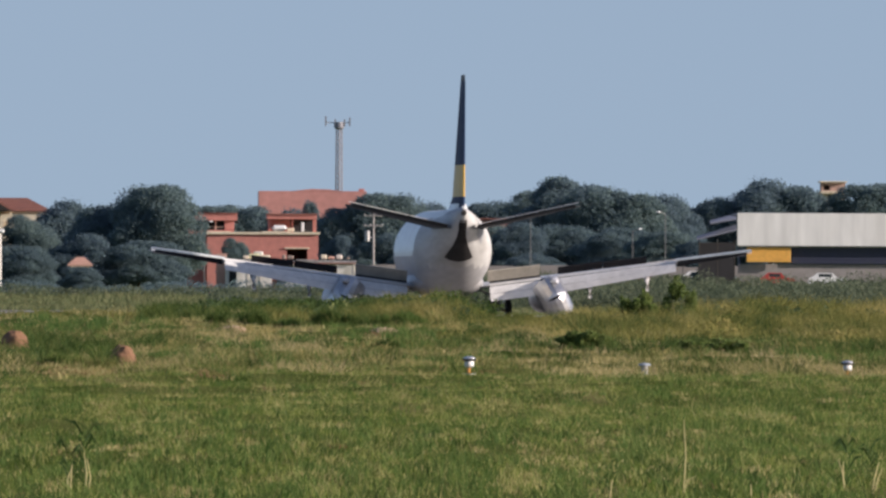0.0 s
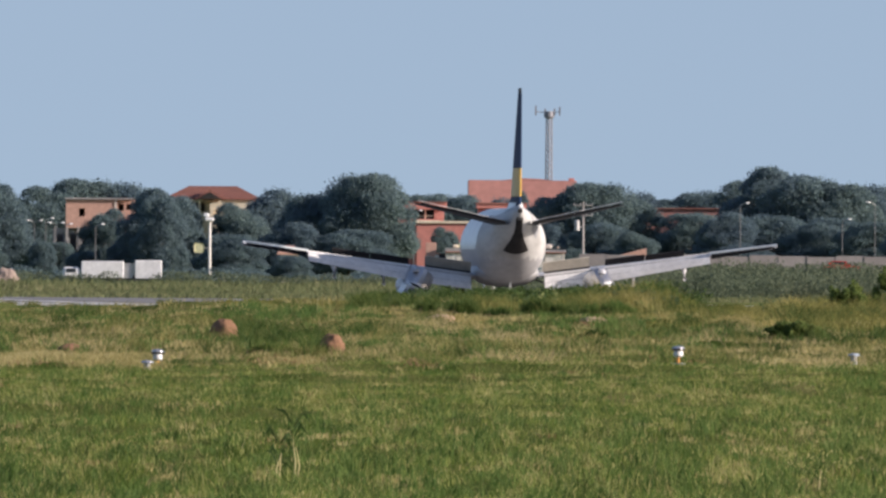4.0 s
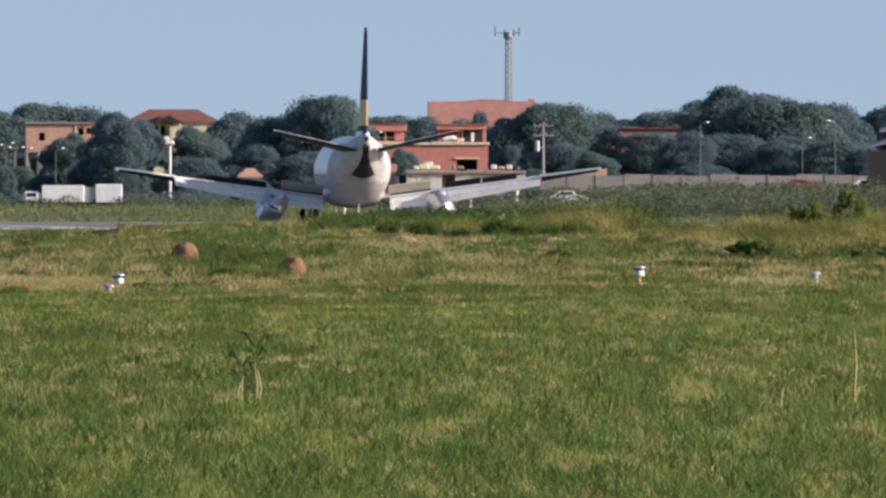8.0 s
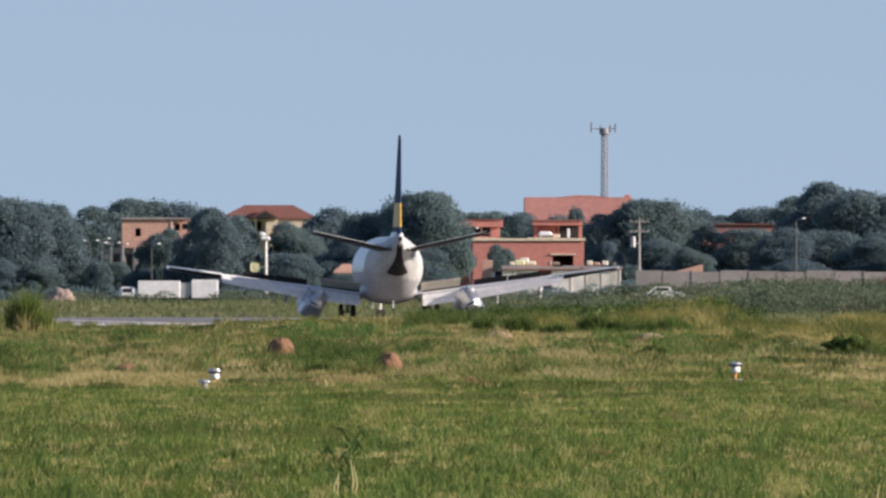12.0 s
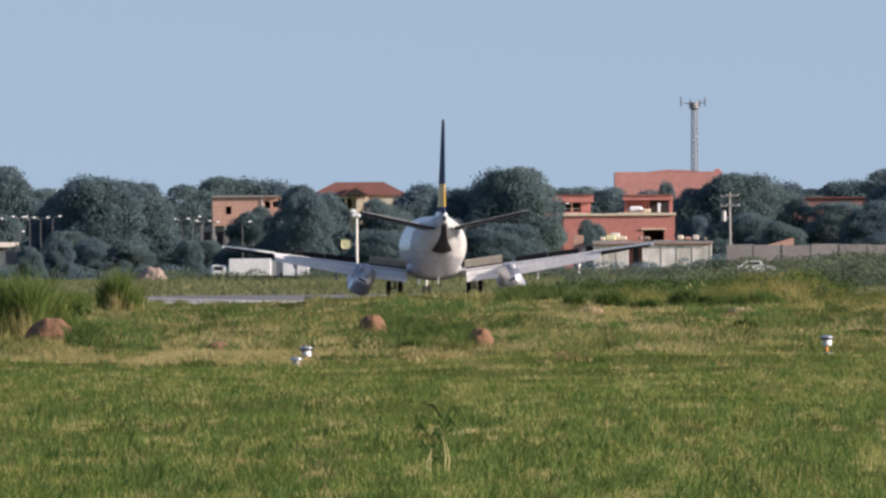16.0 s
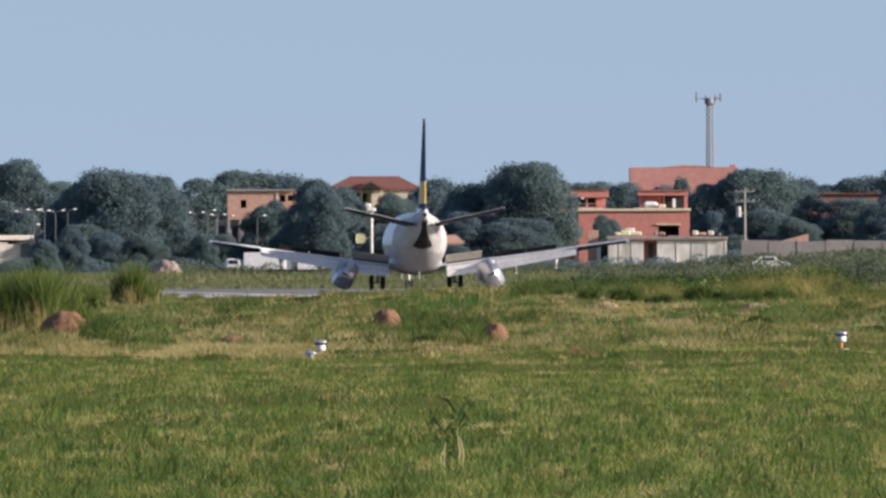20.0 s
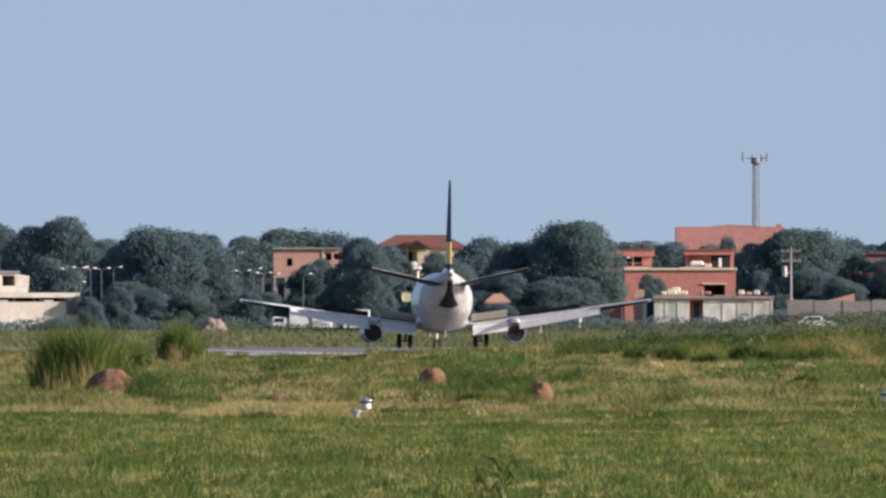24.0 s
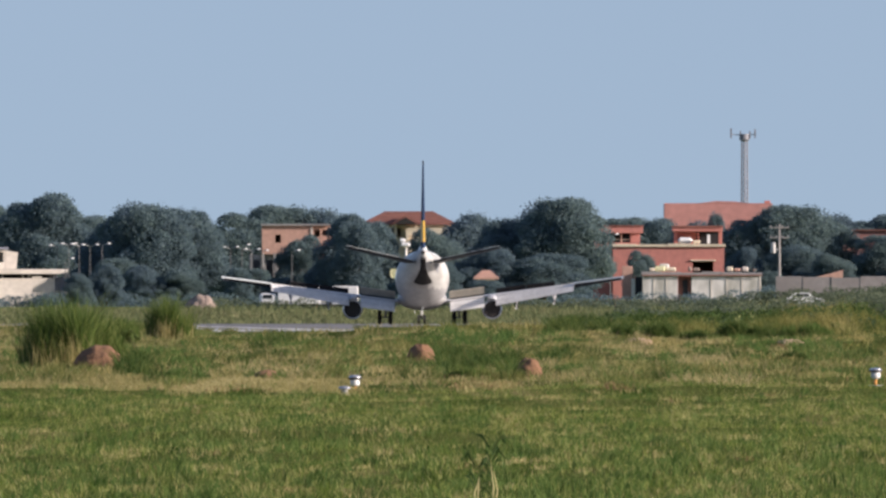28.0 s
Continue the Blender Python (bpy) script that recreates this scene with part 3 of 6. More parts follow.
    # drifts of one kind of growth: bearing and fall of the middle, half widths, height, blades, colour
    for k, (label, mat, rows) in enumerate((
            ("bleached dry grass lying in drifts", HAY, ((268, 128, 145, 16, 0.09, 8000), (-240, 203, 110, 12, 0.08, 2200), (570, 168, 130, 26, 0.07, 3600), (-5, 198, 70, 13, 0.08, 1500), (-520, 176, 90, 14, 0.07, 1500), (880, 178, 140, 12, 0.07, 2400), (-380, 172, 90, 9, 0.07, 1200))),
            ("fresh green grass in low patches", FRESH, ((-298, 137, 46, 12, 0.18, 2600), (-4, 121, 118, 13, 0.18, 5200), (605, 142, 72, 18, 0.18, 3600), (-307, 141, 66, 13, 0.16, 3000), (-528, 150, 42, 11, 0.14, 1300), (316, 167, 58, 15, 0.18, 2400), (-170, 122, 50, 8, 0.13, 900), (730, 128, 50, 13, 0.20, 2200), (1010, 172, 60, 10, 0.1, 900), (1140, 170, 120, 8, 0.14, 2000), (900, 146, 110, 10, 0.18, 2200), (1330, 168, 140, 10, 0.16, 2400))),
            # The last five rows are dark blades for shade at the bank's foot.
            ("dark green coarse grass in tufts and as shade along the foot of the bank", TUFT, ((-32, 168, 62, 15, 0.36, 3600), (46, 180, 15, 13, 0.36, 800), (123, 160, 24, 10, 0.34, 1000), (143, 103, 34, 7, 0.34, 1800), (205, 104, 34, 6, 0.34, 1600), (310, 107, 34, 5, 0.30, 1200), (420, 112, 40, 5, 0.28, 1300), (505, 112, 26, 6, 0.30, 900), (575, 112, 30, 6, 0.32, 1100), (650, 110, 24, 7, 0.34, 900), (-140, 210, 100, 5, 0.1, 1400), (728, 130, 50, 12, 0.26, 1500), (-600, 178, 40, 14, 0.34, 1300), (250, 100, 80, 8, 0.26, 2400), (-345, 118, 40, 6, 0.2, 900), (1000, 159, 120, 6, 0.26, 2300), (1180, 159, 150, 6, 0.28, 2800), (1410, 157, 180, 6, 0.28, 3000), (830, 155, 70, 7, 0.26, 1200), (700, 148, 60, 7, 0.24, 900))),
            ("golden olive grass in soft stands", OLIVE, ((860, 118, 90, 16, 0.30, 4200), (760, 110, 90, 16, 0.34, 5000), (950, 122, 120, 24, 0.40, 8000), (1300, 112, 200, 28, 0.42, 11000), (1090, 116, 150, 28, 0.42, 9000), (640, 92, 60, 10, 0.42, 2600), (420, 94, 90, 6, 0.30, 2200), (240, 94, 110, 5, 0.26, 3000), (590, 92, 60, 8, 0.5, 2600), (60, 100, 70, 4, 0.16, 1600), (360, 106, 50, 7, 0.32, 1800), (470, 108, 40, 7, 0.36, 1600), (545, 109, 36, 8, 0.40, 1700), (620, 109, 40, 9, 0.44, 1900), (1420, 120, 180, 26, 0.36, 7000), (-40, 100, 90, 5, 0.14, 1800))),
            ("brown withered grass in thin drifts", STRAW_RED, ((0, 196, 68, 12, 0.07, 1300), (250, 198, 44, 10, 0.07, 800), (273, 121, 26, 7, 0.06, 700), (538, 127, 30, 7, 0.06, 700), (-470, 200, 150, 8, 0.07, 1300), (700, 186, 90, 10, 0.06, 1000))))):
        ps, hs = [], []
        for cu, cv, wu, wv, high, m in rows:
            r, a = np.sqrt(rng.uniform(0, 1, m)) * (1 + 0.25 * rng.normal(size=m)), rng.uniform(0, math.tau, m)
            uu = cu + r * np.cos(a) * wu
            fall = HORIZON + (EYE.z - ground_z(cu / F * FALL_D, FALL_D)) * F / FALL_D
            dd = np.interp(cv + r * np.sin(a) * wv, np.maximum.accumulate(fall), FALL_D) + rng.normal(0, 1.0, m)
            q = np.stack([uu / F * dd, dd, ground_z(uu / F * dd, dd)], 1)
            c = clumpy(q * np.array([1, 0.5, 1]), 0.9, 50 + k)
            keep = rng.uniform(0, 1, m) < 0.35 + 0.9 * c
            ps.append(q[keep])
            hs.append((high * gap(uu) * (0.25 + 1.05 * c) * rng.uniform(0.5, 1.2, m))[keep])
        p = np.concatenate(ps)
        blades("grass_drift", label, p, np.concatenate(hs), rng.uniform(0.012, 0.028, len(p)), mat, 1.4)
    # grass beyond the runway
    n = 60000
    d = 1 / rng.uniform(1 / 2450, 1 / 1680, n)
    x = rng.uniform(-1200, 1700, n) / F * d
    p = np.stack([x, d, ground_z(x, d)], 1)
    c = clumpy(p * np.array([0.25, 0.1, 1]), 3.0, 21)
    blades("far_grass", "long green and tawny grass beyond the runway", p, (0.22 + 0.5 * c * np.clip((d - 1600) / 500, 0.3, 1)) * rng.uniform(0.6, 1.3, n), rng.uniform(0.08, 0.18, n), FARGRASS, 1.0)


def grass_clump(u0, u1, v, high, n, seed, mat=None, name="grass_clump", label="tall clump of green cane grass with dry stems"):
    rng = np.random.default_rng(seed)
    a, b = rest(u0, v), rest(u1, v)
    w = (b.x - a.x) / 2
    cx, cy = (a.x + b.x) / 2, a.y
    m = 26
    r, t = np.sqrt(rng.uniform(0, 1, m)), rng.uniform(0, math.tau, m)
    which = rng.integers(0, m, n)
    tuft_high = rng.uniform(0.45, 1.12, m)[which]
    x = cx + (r * np.cos(t))[which] * w * 0.88 + rng.normal(0, 0.13, n) * w
    y = cy + (r * np.sin(t))[which] * w * 1.2 + rng.normal(0, 0.15, n) * w
    r = r[which]
    p = np.stack([x, y, ground_z(x, y)], 1)
    h = high * (1.0 - 0.30 * r ** 2) * rng.uniform(0.45, 1.08, n) * tuft_high
    ob = blades(name, label, p, h, rng.uniform(0.010, 0.024, n), mat or CANE, 0.6, "grass clump")
    ob["group"] = "clumps of grass"
    if high > 0.8:
        k = n // 9
        dry = blades("dry_stems", "pale dry stems standing in a clump of cane grass", p[:k] - np.array([0, w * 0.7, 0]), h[:k] * 0.55, rng.uniform(0.008, 0.018, k), HAY, 0.5, "grass clump")
        dry["group"] = "clumps of grass"


for row in ((-806, -640, 172, 1.55, 5600, 1), (-664, -588, 119, 0.75, 1500, 7), (-584, -500, 116, 1.3, 2600, 2), (-915, -818, 140, 0.5, 900, 3), (-740, -655, 120, 1.1, 1100, 4)):
    grass_clump(*row)
for row in ((590, 636, 97, 0.62, 1300, 5), (628, 676, 97, 0.72, 1500, 6), (540, 590, 99, 0.5, 900, 8)):
    grass_clump(*row, OLIVE, "seeding_clump", "tall stand of olive seeding grass on the crest")


# ---- mounds, shrubs, weeds ----
def mound(u0, u1, v, high, mat, label, seed):
    a, b = rest(u0, v), rest(u1, v)
    bm = bmesh.new()
    bmesh.ops.create_icosphere(bm, subdivisions=4, radius=1)
    w = (b.x - a.x) / 2
    for q in bm.verts:
        k = 1 + 0.07 * noise.noise(q.co * 1.7 + Vector((seed * 3.1, 0, 0))) + 0.08 * noise.noise(q.co * 4.3 + Vector((0, seed, 0))) + 0.07 * noise.noise(q.co * 9 + Vector((0, seed, 5))) + 0.04 * noise.noise(q.co * 21 + Vector((seed, 0, 5)))
        k *= 1.0 + 0.16 * max(0.0, 0.25 - q.co.z)
        q.co = Vector((q.co.x * w * k, q.co.y * w * 1.2 * k, max(q.co.z, -0.25) * high * 0.85 * k))
    ob = new("earth_mound", mesh_of(bm, mat, True))
    ob.location = (a + b) / 2 - Vector((0, 0, 0.03))
    tagged(ob, label, "mound", "earth mounds")
    rng = np.random.default_rng(seed + 900)
    n = int(200 + 420 * w)
    a = rng.uniform(0, math.tau, n)
    x, y = ob.location.x + np.cos(a) * w * rng.uniform(0.9, 1.35, n), ob.location.y + np.sin(a) * w * 1.4 * rng.uniform(0.9, 1.4, n)
    blades("mound_fringe", "tufts of grass round the foot of a mound", np.stack([x, y, ground_z(x, y)], 1), rng.uniform(0.05, 0.24, n), rng.uniform(0.008, 0.018, n), FRESH if seed % 2 else TALL, 1.0)


for k, row in enumerate(((-712, -626, 170, 0.60), (-406, -350, 191, 0.28), (-137, -80, 166, 0.60), (56, 106, 189, 0.52), (-647, -618, 102, 0.25), (-812, -770, 128, 0.3))):
    mound(*row, SOIL, "rounded mound of bare red earth in the grass", k)
for k, row in enumerate(((240, 302, 128, 0.24), (505, 566, 130, 0.22), (20, 66, 196, 0.07), (-905, -840, 196, 0.08))):
    mound(*row, PALE_SOIL, "low heap of pale dry earth in the grass", k + 10)


def pale_stone(u, v, size, seed):
    a = rest(u, v)
    bm = bmesh.new()
    bmesh.ops.create_icosphere(bm, subdivisions=2, radius=size)
    for q in bm.verts:
        q.co = q.co * (1 + 0.3 * noise.noise(q.co * 9 + Vector((seed, 0, 0))))
        q.co.z *= 0.7
    ob = new("pale_stone", mesh_of(bm, WHITEWASH, True))
    ob.location = a + Vector((0, 0, size * 0.5))
    tagged(ob, "small pale stone on the grassy crest", "stone", "pale stones")


def leaf_cloud(rng, lobes, n, size, flat=0.6, shell=0.35):
    """Leaf quads gathered in lobes (x, y, z, rx, ry, rz), denser to their outside."""
    lobes = np.array(lobes)
    w = lobes[:, 3] * lobes[:, 4] + lobes[:, 3] * lobes[:, 5]
    which = rng.choice(len(lobes), n, p=w / w.sum())
    d = rng.normal(size=(n, 3))
    d /= np.linalg.norm(d, axis=1)[:, None]
    r = rng.uniform(0.45, 1.0, n) ** shell * (1 + 0.10 * rng.normal(size=n) + np.where(rng.uniform(0, 1, n) < 0.10, rng.uniform(0, 0.22, n), 0))
    c = lobes[which, :3] + d * lobes[which, 3:] * r[:, None]
    nrm = d + rng.normal(0, flat, (n, 3))
    nrm /= np.linalg.norm(nrm, axis=1)[:, None]
    a = np.cross(nrm, rng.normal(size=(n, 3)))
    a /= np.linalg.norm(a, axis=1)[:, None]
    b = np.cross(nrm, a)
    s = size * rng.uniform(0.55, 1.4, n)[:, None]
    droop = np.zeros((n, 3))
    droop[:, 2] = -0.25 * s[:, 0]
    v = np.stack([c - a * s, c - b * s * 0.5, c + a * s + droop, c + b * s * 0.5], 1).reshape(-1, 3)
    i = np.arange(n) * 4
    return v, np.stack([i, i + 1, i + 2, i + 3], 1)


build_grass()
for k, (u, v, r) in enumerate(((1364, 118, 0.09), (1376, 119, 0.07), (1400, 118, 0.10), (1440, 117, 0.08), (1452, 118, 0.09), (1470, 117, 0.07), (1498, 119, 0.10), (1512, 118, 0.08), (1540, 118, 0.09))):
    pale_stone(u, v, r, k)


def shrub(u0, u1, v, high, n, seed, mat=None, size=0.05, label="low dark green leafy shrub in the grass"):
    rng = np.random.default_rng(seed)
    a, b = rest(u0, v), rest(u1, v)
    w = (b.x - a.x) / 2
    ob = thing("shrub", label, "shrub", (a + b) / 2, group="shrubs")
    lobes = []
    for k in range(20):
        x = -0.9 + 1.8 * (k + rng.uniform(0, 1)) / 20
        lobes.append((x * w, rng.uniform(-0.5, 0.5) * w, rng.uniform(0.12, 0.9) * high * (1 - 0.45 * abs(x)), w * rng.uniform(0.10, 0.30), w * 0.3, high * rng.uniform(0.10, 0.24)))
    vv, ff = leaf_cloud(rng, lobes, int(n * 1.7), size * 0.85, 1.0)
    crown = new("leaves", quads_mesh("leaves", vv, ff, mat or SHRUB))
    crown.parent = ob
    bm = bmesh.new()
    for q in lobes[:5]:
        tube(bm, [(q[0] * 0.2, q[1] * 0.2, -0.05), (q[0] * 0.7, q[1] * 0.7, q[2] * 0.6), (q[0], q[1], q[2] + q[5] * 0.4)], [0.02, 0.012, 0.005], 5)
    part("stems", bm, BARK, ob)


for k, row in enumerate(((946, 1010, 112, 1.15, 2800), (1018, 1084, 111, 1.5, 2600), (838, 948, 156, 0.46, 2600), (1052, 1140, 162, 0.38, 1700), (1130, 1218, 160, 0.36, 1500),
                         (200, 300, 112, 0.22, 700), (560, 640, 116, 0.45, 900), (-640, -600, 128, 0.45, 800), (330, 470, 110, 0.34, 1200), (1250, 1330, 158, 0.22, 800), (1085, 1175, 163, 0.36, 1500), (1215, 1275, 160, 0.30, 1000))):
    shrub(*row, seed=40 + k)
for k, row in enumerate(((222, 262, 116, 0.40, 900), (280, 336, 117, 0.52, 1500), (342, 398, 118, 0.34, 1300), (408, 466, 119, 0.60, 1700), (462, 502, 119, 0.46, 1000), (516, 608, 120, 0.50, 2300), (684, 724, 134, 0.30, 700), (508, 568, 157, 0.24, 900))):
    grass_clump(*row, 140 + k, TUFT_LIGHT if k % 3 == 2 else TUFT, "dark_grass_clump", "dark green stand of coarse grass on the crest")
for k, row in enumerate(((-470, -330, 126, 0.10, 900), (-560, -520, 188, 0.26, 500), (-508, -470, 190, 0.20, 400), (-60, 15, 186, 0.30, 900), (100, 155, 180, 0.26, 700), (-90, 40, 112, 0.14, 900), (-620, -585, 186, 0.3, 500),
                         (-250, -150, 150, 0.16, 900), (160, 260, 160, 0.15, 800), (-160, -130, 172, 0.2, 400), (380, 480, 150, 0.14, 700), (560, 620, 178, 0.14, 500), (40, 75, 178, 0.22, 400))):
    grass_clump(*row, 60 + k, FRESH if k % 3 else CANE, "grass_tuft", "low tuft of fresh green grass in the rough")


def weed(u, v, high, seed, dry=True, bare=False):
    rng = np.random.default_rng(seed)
    a = rest(u, v)
    ob = thing("tall_weed", "tall leafy weed with dry pale stalks" if dry else "tall weed topped with pale yellow flowers", "weed", a, group="tall weeds")
    for k in range(1 if bare or high < 0.4 else 2):
        bm = bmesh.new()
        dx = rng.uniform(-0.5, 0.5) * high * (0.25 if bare else 0.8)
        top = high * rng.uniform(0.75, 1.0) * (1.0 if bare else 0.62)
        tube(bm, [(dx * 0.2, -0.05, -0.04), (dx * 0.45, -0.05, top * 0.5), (dx * 0.6 + rng.uniform(-0.05, 0.05), -0.04, top)], [0.0075, 0.006, 0.003], 5)
        part("stalk", bm, STRAW, ob)
    bm = bmesh.new()
    for k in range(0 if bare else 15):
        t = k * 2.4 + rng.uniform(-0.3, 0.3)
        z, r = high * (0.05 + 0.8 * rng.uniform(0, 1) ** 0.6), high * rng.uniform(0.12, 0.30)
        c, s = math.cos(t), math.sin(t) * 0.4
        p = [Vector((c * r * 0.05, 0, z)), Vector((c * r * 0.5, s * r, z + r * 0.7)), Vector((c * r, s * r * 1.5, z + r * rng.uniform(-0.1, 0.9)))]
        o = Vector((0, 0, 0.010 * high / 0.5))
        q = [bm.verts.new(w) for w in (p[0] - o, p[0] + o, p[1] + o * 1.3, p[2], p[1] - o * 1.3)]
        bm.faces.new(q)
    if bare:
        tube(bm, [(0.02, 0.01, -0.02), (0.05, 0.02, high * 0.16), (0.12, 0.02, high * 0.22)], [0.006, 0.005, 0.002], 5)
    part("leaves", bm, STRAW if bare else WEED if dry else FLOWER, ob)


for k, (u, v, h, dry) in enumerate(((14, 413, 0.62, True), (-12, 411, 0.46, True), (1056, 404, 0.60, True), (1345, 400, 0.5, True), (1385, 405, 0.42, True), (1262, 385, 0.22, True), (930, 415, 0.3, True),
                                    (-120, 330, 0.16, True), (445, 116, 0.75, False), (470, 114, 0.6, False), (1180, 420, 0.25, True), (55, 118, 0.5, True), (75, 112, 0.45, True))):
    weed(u, v, h, 80 + k, dry, bare=u in (1056, 55, 75))


# ---- field lights ----
def field_light(u, v, sunk, seed):
    a = rest(u, v) - Vector((0, 0, sunk))
    ob = thing("taxiway_light", "white elevated airfield edge light on an orange stem", "airfield light", a, seed * 40, "airfield edge lights")
    part("base_plate", tube(bmesh.new(), [(0, 0, -0.02), (0, 0, 0.02)], 0.13, 16), METAL, ob)
    part("stem", tube(bmesh.new(), [(0, 0, 0.0), (0.002, 0, 0.14)], 0.022, 10), LAMP_ORANGE, ob, "orange stem")
    part("housing", tube(bmesh.new(), [(0, 0, 0.13), (0, 0, 0.15), (0, 0, 0.25)], [0.05, 0.085, 0.08], 16), LAMP_WHITE, ob, smooth=True)
    part("collar", tube(bmesh.new(), [(0, 0, 0.249), (0, 0, 0.262), (0, 0, 0.275)], [0.105, 0.14, 0.12], 16), SOOT_BLACK, ob, "dark collar")
    part("lens", tube(bmesh.new(), [(0, 0, 0.275), (0, 0, 0.30), (0, 0, 0.32), (0, 0, 0.328)], [0.115, 0.11, 0.075, 0.02], 16), LENS, ob, "silvery lens", smooth=True)


def low_marker(u, v, mat, tint, lift=-0.04):
    a = rest(u, v) + Vector((0, 0, lift))
    ob = thing("low_marker", "low %s airfield lamp sunk in the grass" % tint, "airfield light", a, 0, "low airfield markers")
    part("base_ring", tube(bmesh.new(), [(0, 0, -0.02 - max(lift, 0)), (0, 0, 0.14), (0, 0, 0.15)], [0.05, 0.06, 0.05], 16), METAL, ob)
    part("lens", tube(bmesh.new(), [(0, 0, 0.15), (0, 0, 0.165), (0, 0, 0.19), (0, 0, 0.20)], [0.11, 0.11, 0.09, 0.02], 16), mat, ob, tint + " lens", smooth=True)


for k, (u, v) in enumerate(((-223, 208), (685, 200), (1345, 198), (-1010, 214))):
    field_light(u, v, 0.05 if k in (0, 2) else 0.0, k)
low_marker(-241, 216, LENS, "silvery")
low_marker(991, 200, PALE_LENS, "pale bluish", 0.025)


# ---- trees ----
def tree_prototype(seed, leaf, n=85000):
    """A broad domed tree 10 m high and 10 m wide, to be copied at other sizes."""
    rng = np.random.default_rng(seed)
    ob = thing("tree", "broad dark green tree with an uneven domed crown", "tree", group="town trees")
    bm = bmesh.new()
    tube(bm, [(0, 0, -0.3), (0.1, 0, 1.2), (-0.05, 0.1, 2.6), (0.1, 0, 4.5)], [0.38, 0.28, 0.24, 0.12], 8)
    lobes = [(0, 0, 4.6, 2.6, 2.6, 2.6)]
    main = []
    for k in range(9):
        t = k * 2.4 + rng.uniform(-0.5, 0.5)
        r = 0.6 + 2.5 * math.sqrt((k + 0.3) / 9) * rng.uniform(0.85, 1.15)
        w = rng.uniform(1.5, 2.3)
        main.append((math.cos(t) * r, math.sin(t) * r, 7.6 - 0.34 * r * r * rng.uniform(0.7, 1.2) + rng.uniform(-0.7, 0.5), w, w, w * rng.uniform(0.62, 0.85)))
    for k in range(9):
        t, w = k * 0.7 + rng.uniform(-0.3, 0.3), rng.uniform(1.2, 1.9)
        main.append((math.cos(t) * 3.3, math.sin(t) * 3.3, rng.uniform(1.7, 3.6), w, w, w * 0.85))
    lobes += main
    for q in main:
        for k in range(15):
            g = rng.normal(size=3)
            g /= np.linalg.norm(g)
            g[2] = abs(g[2]) * 1.1 - 0.3
            s = rng.uniform(0.3, 0.72)
            lobes.append((q[0] + g[0] * q[3] * 0.92, q[1] + g[1] * q[4] * 0.92, max(0.9, q[2] + g[2] * q[5] * 0.92), s * 1.25, s * 1.25, s * 0.8))
    for q in lobes[1:12]:
        tube(bm, [(0, 0, 2.2), (q[0] * 0.5, q[1] * 0.5, 2.2 + (q[2] - 2.2) * 0.6), (q[0] * 0.9, q[1] * 0.9, q[2])], [0.16, 0.1, 0.03], 5)
    part("trunk", bm, BARK, ob)
    v, f = leaf_cloud(rng, lobes, n, 0.112, 1.2, 0.10)
    v[:, 2] *= 10.0 / np.percentile(v[:, 2], 99.9)
    v[:, :2] *= 10.0 / (np.percentile(v[:, 0], 99.7) - np.percentile(v[:, 0], 0.3))
    crown = new("crown", quads_mesh("crown", v, f, leaf))
    crown.parent = ob
    return ob


PROTO = [tree_prototype(s, HAZED_LEAF[s % 3]) for s in range(5)]
used = set()


def tree(u, top, width, d, k, turn):
    """A tree on the bearing u whose top stands at the rise top, width metres across."""
    x = u / F * d
    g = float(ground_z(x, d))
    high = EYE.z + (HORIZON - top) / F * d - g
    w = width / F * d / 10
    m = Matrix.LocRotScale((x, d, g), Euler((0, 0, radians(turn))), (w, w, high / 10.0))
    if k in used:
        ob = copy_thing(PROTO[k], m @ Matrix.Diagonal((*[1 / c for c in PROTO[k].scale], 1)))
    else:
        ob = PROTO[k]
        ob.matrix_basis = m
        used.add(k)
    return ob


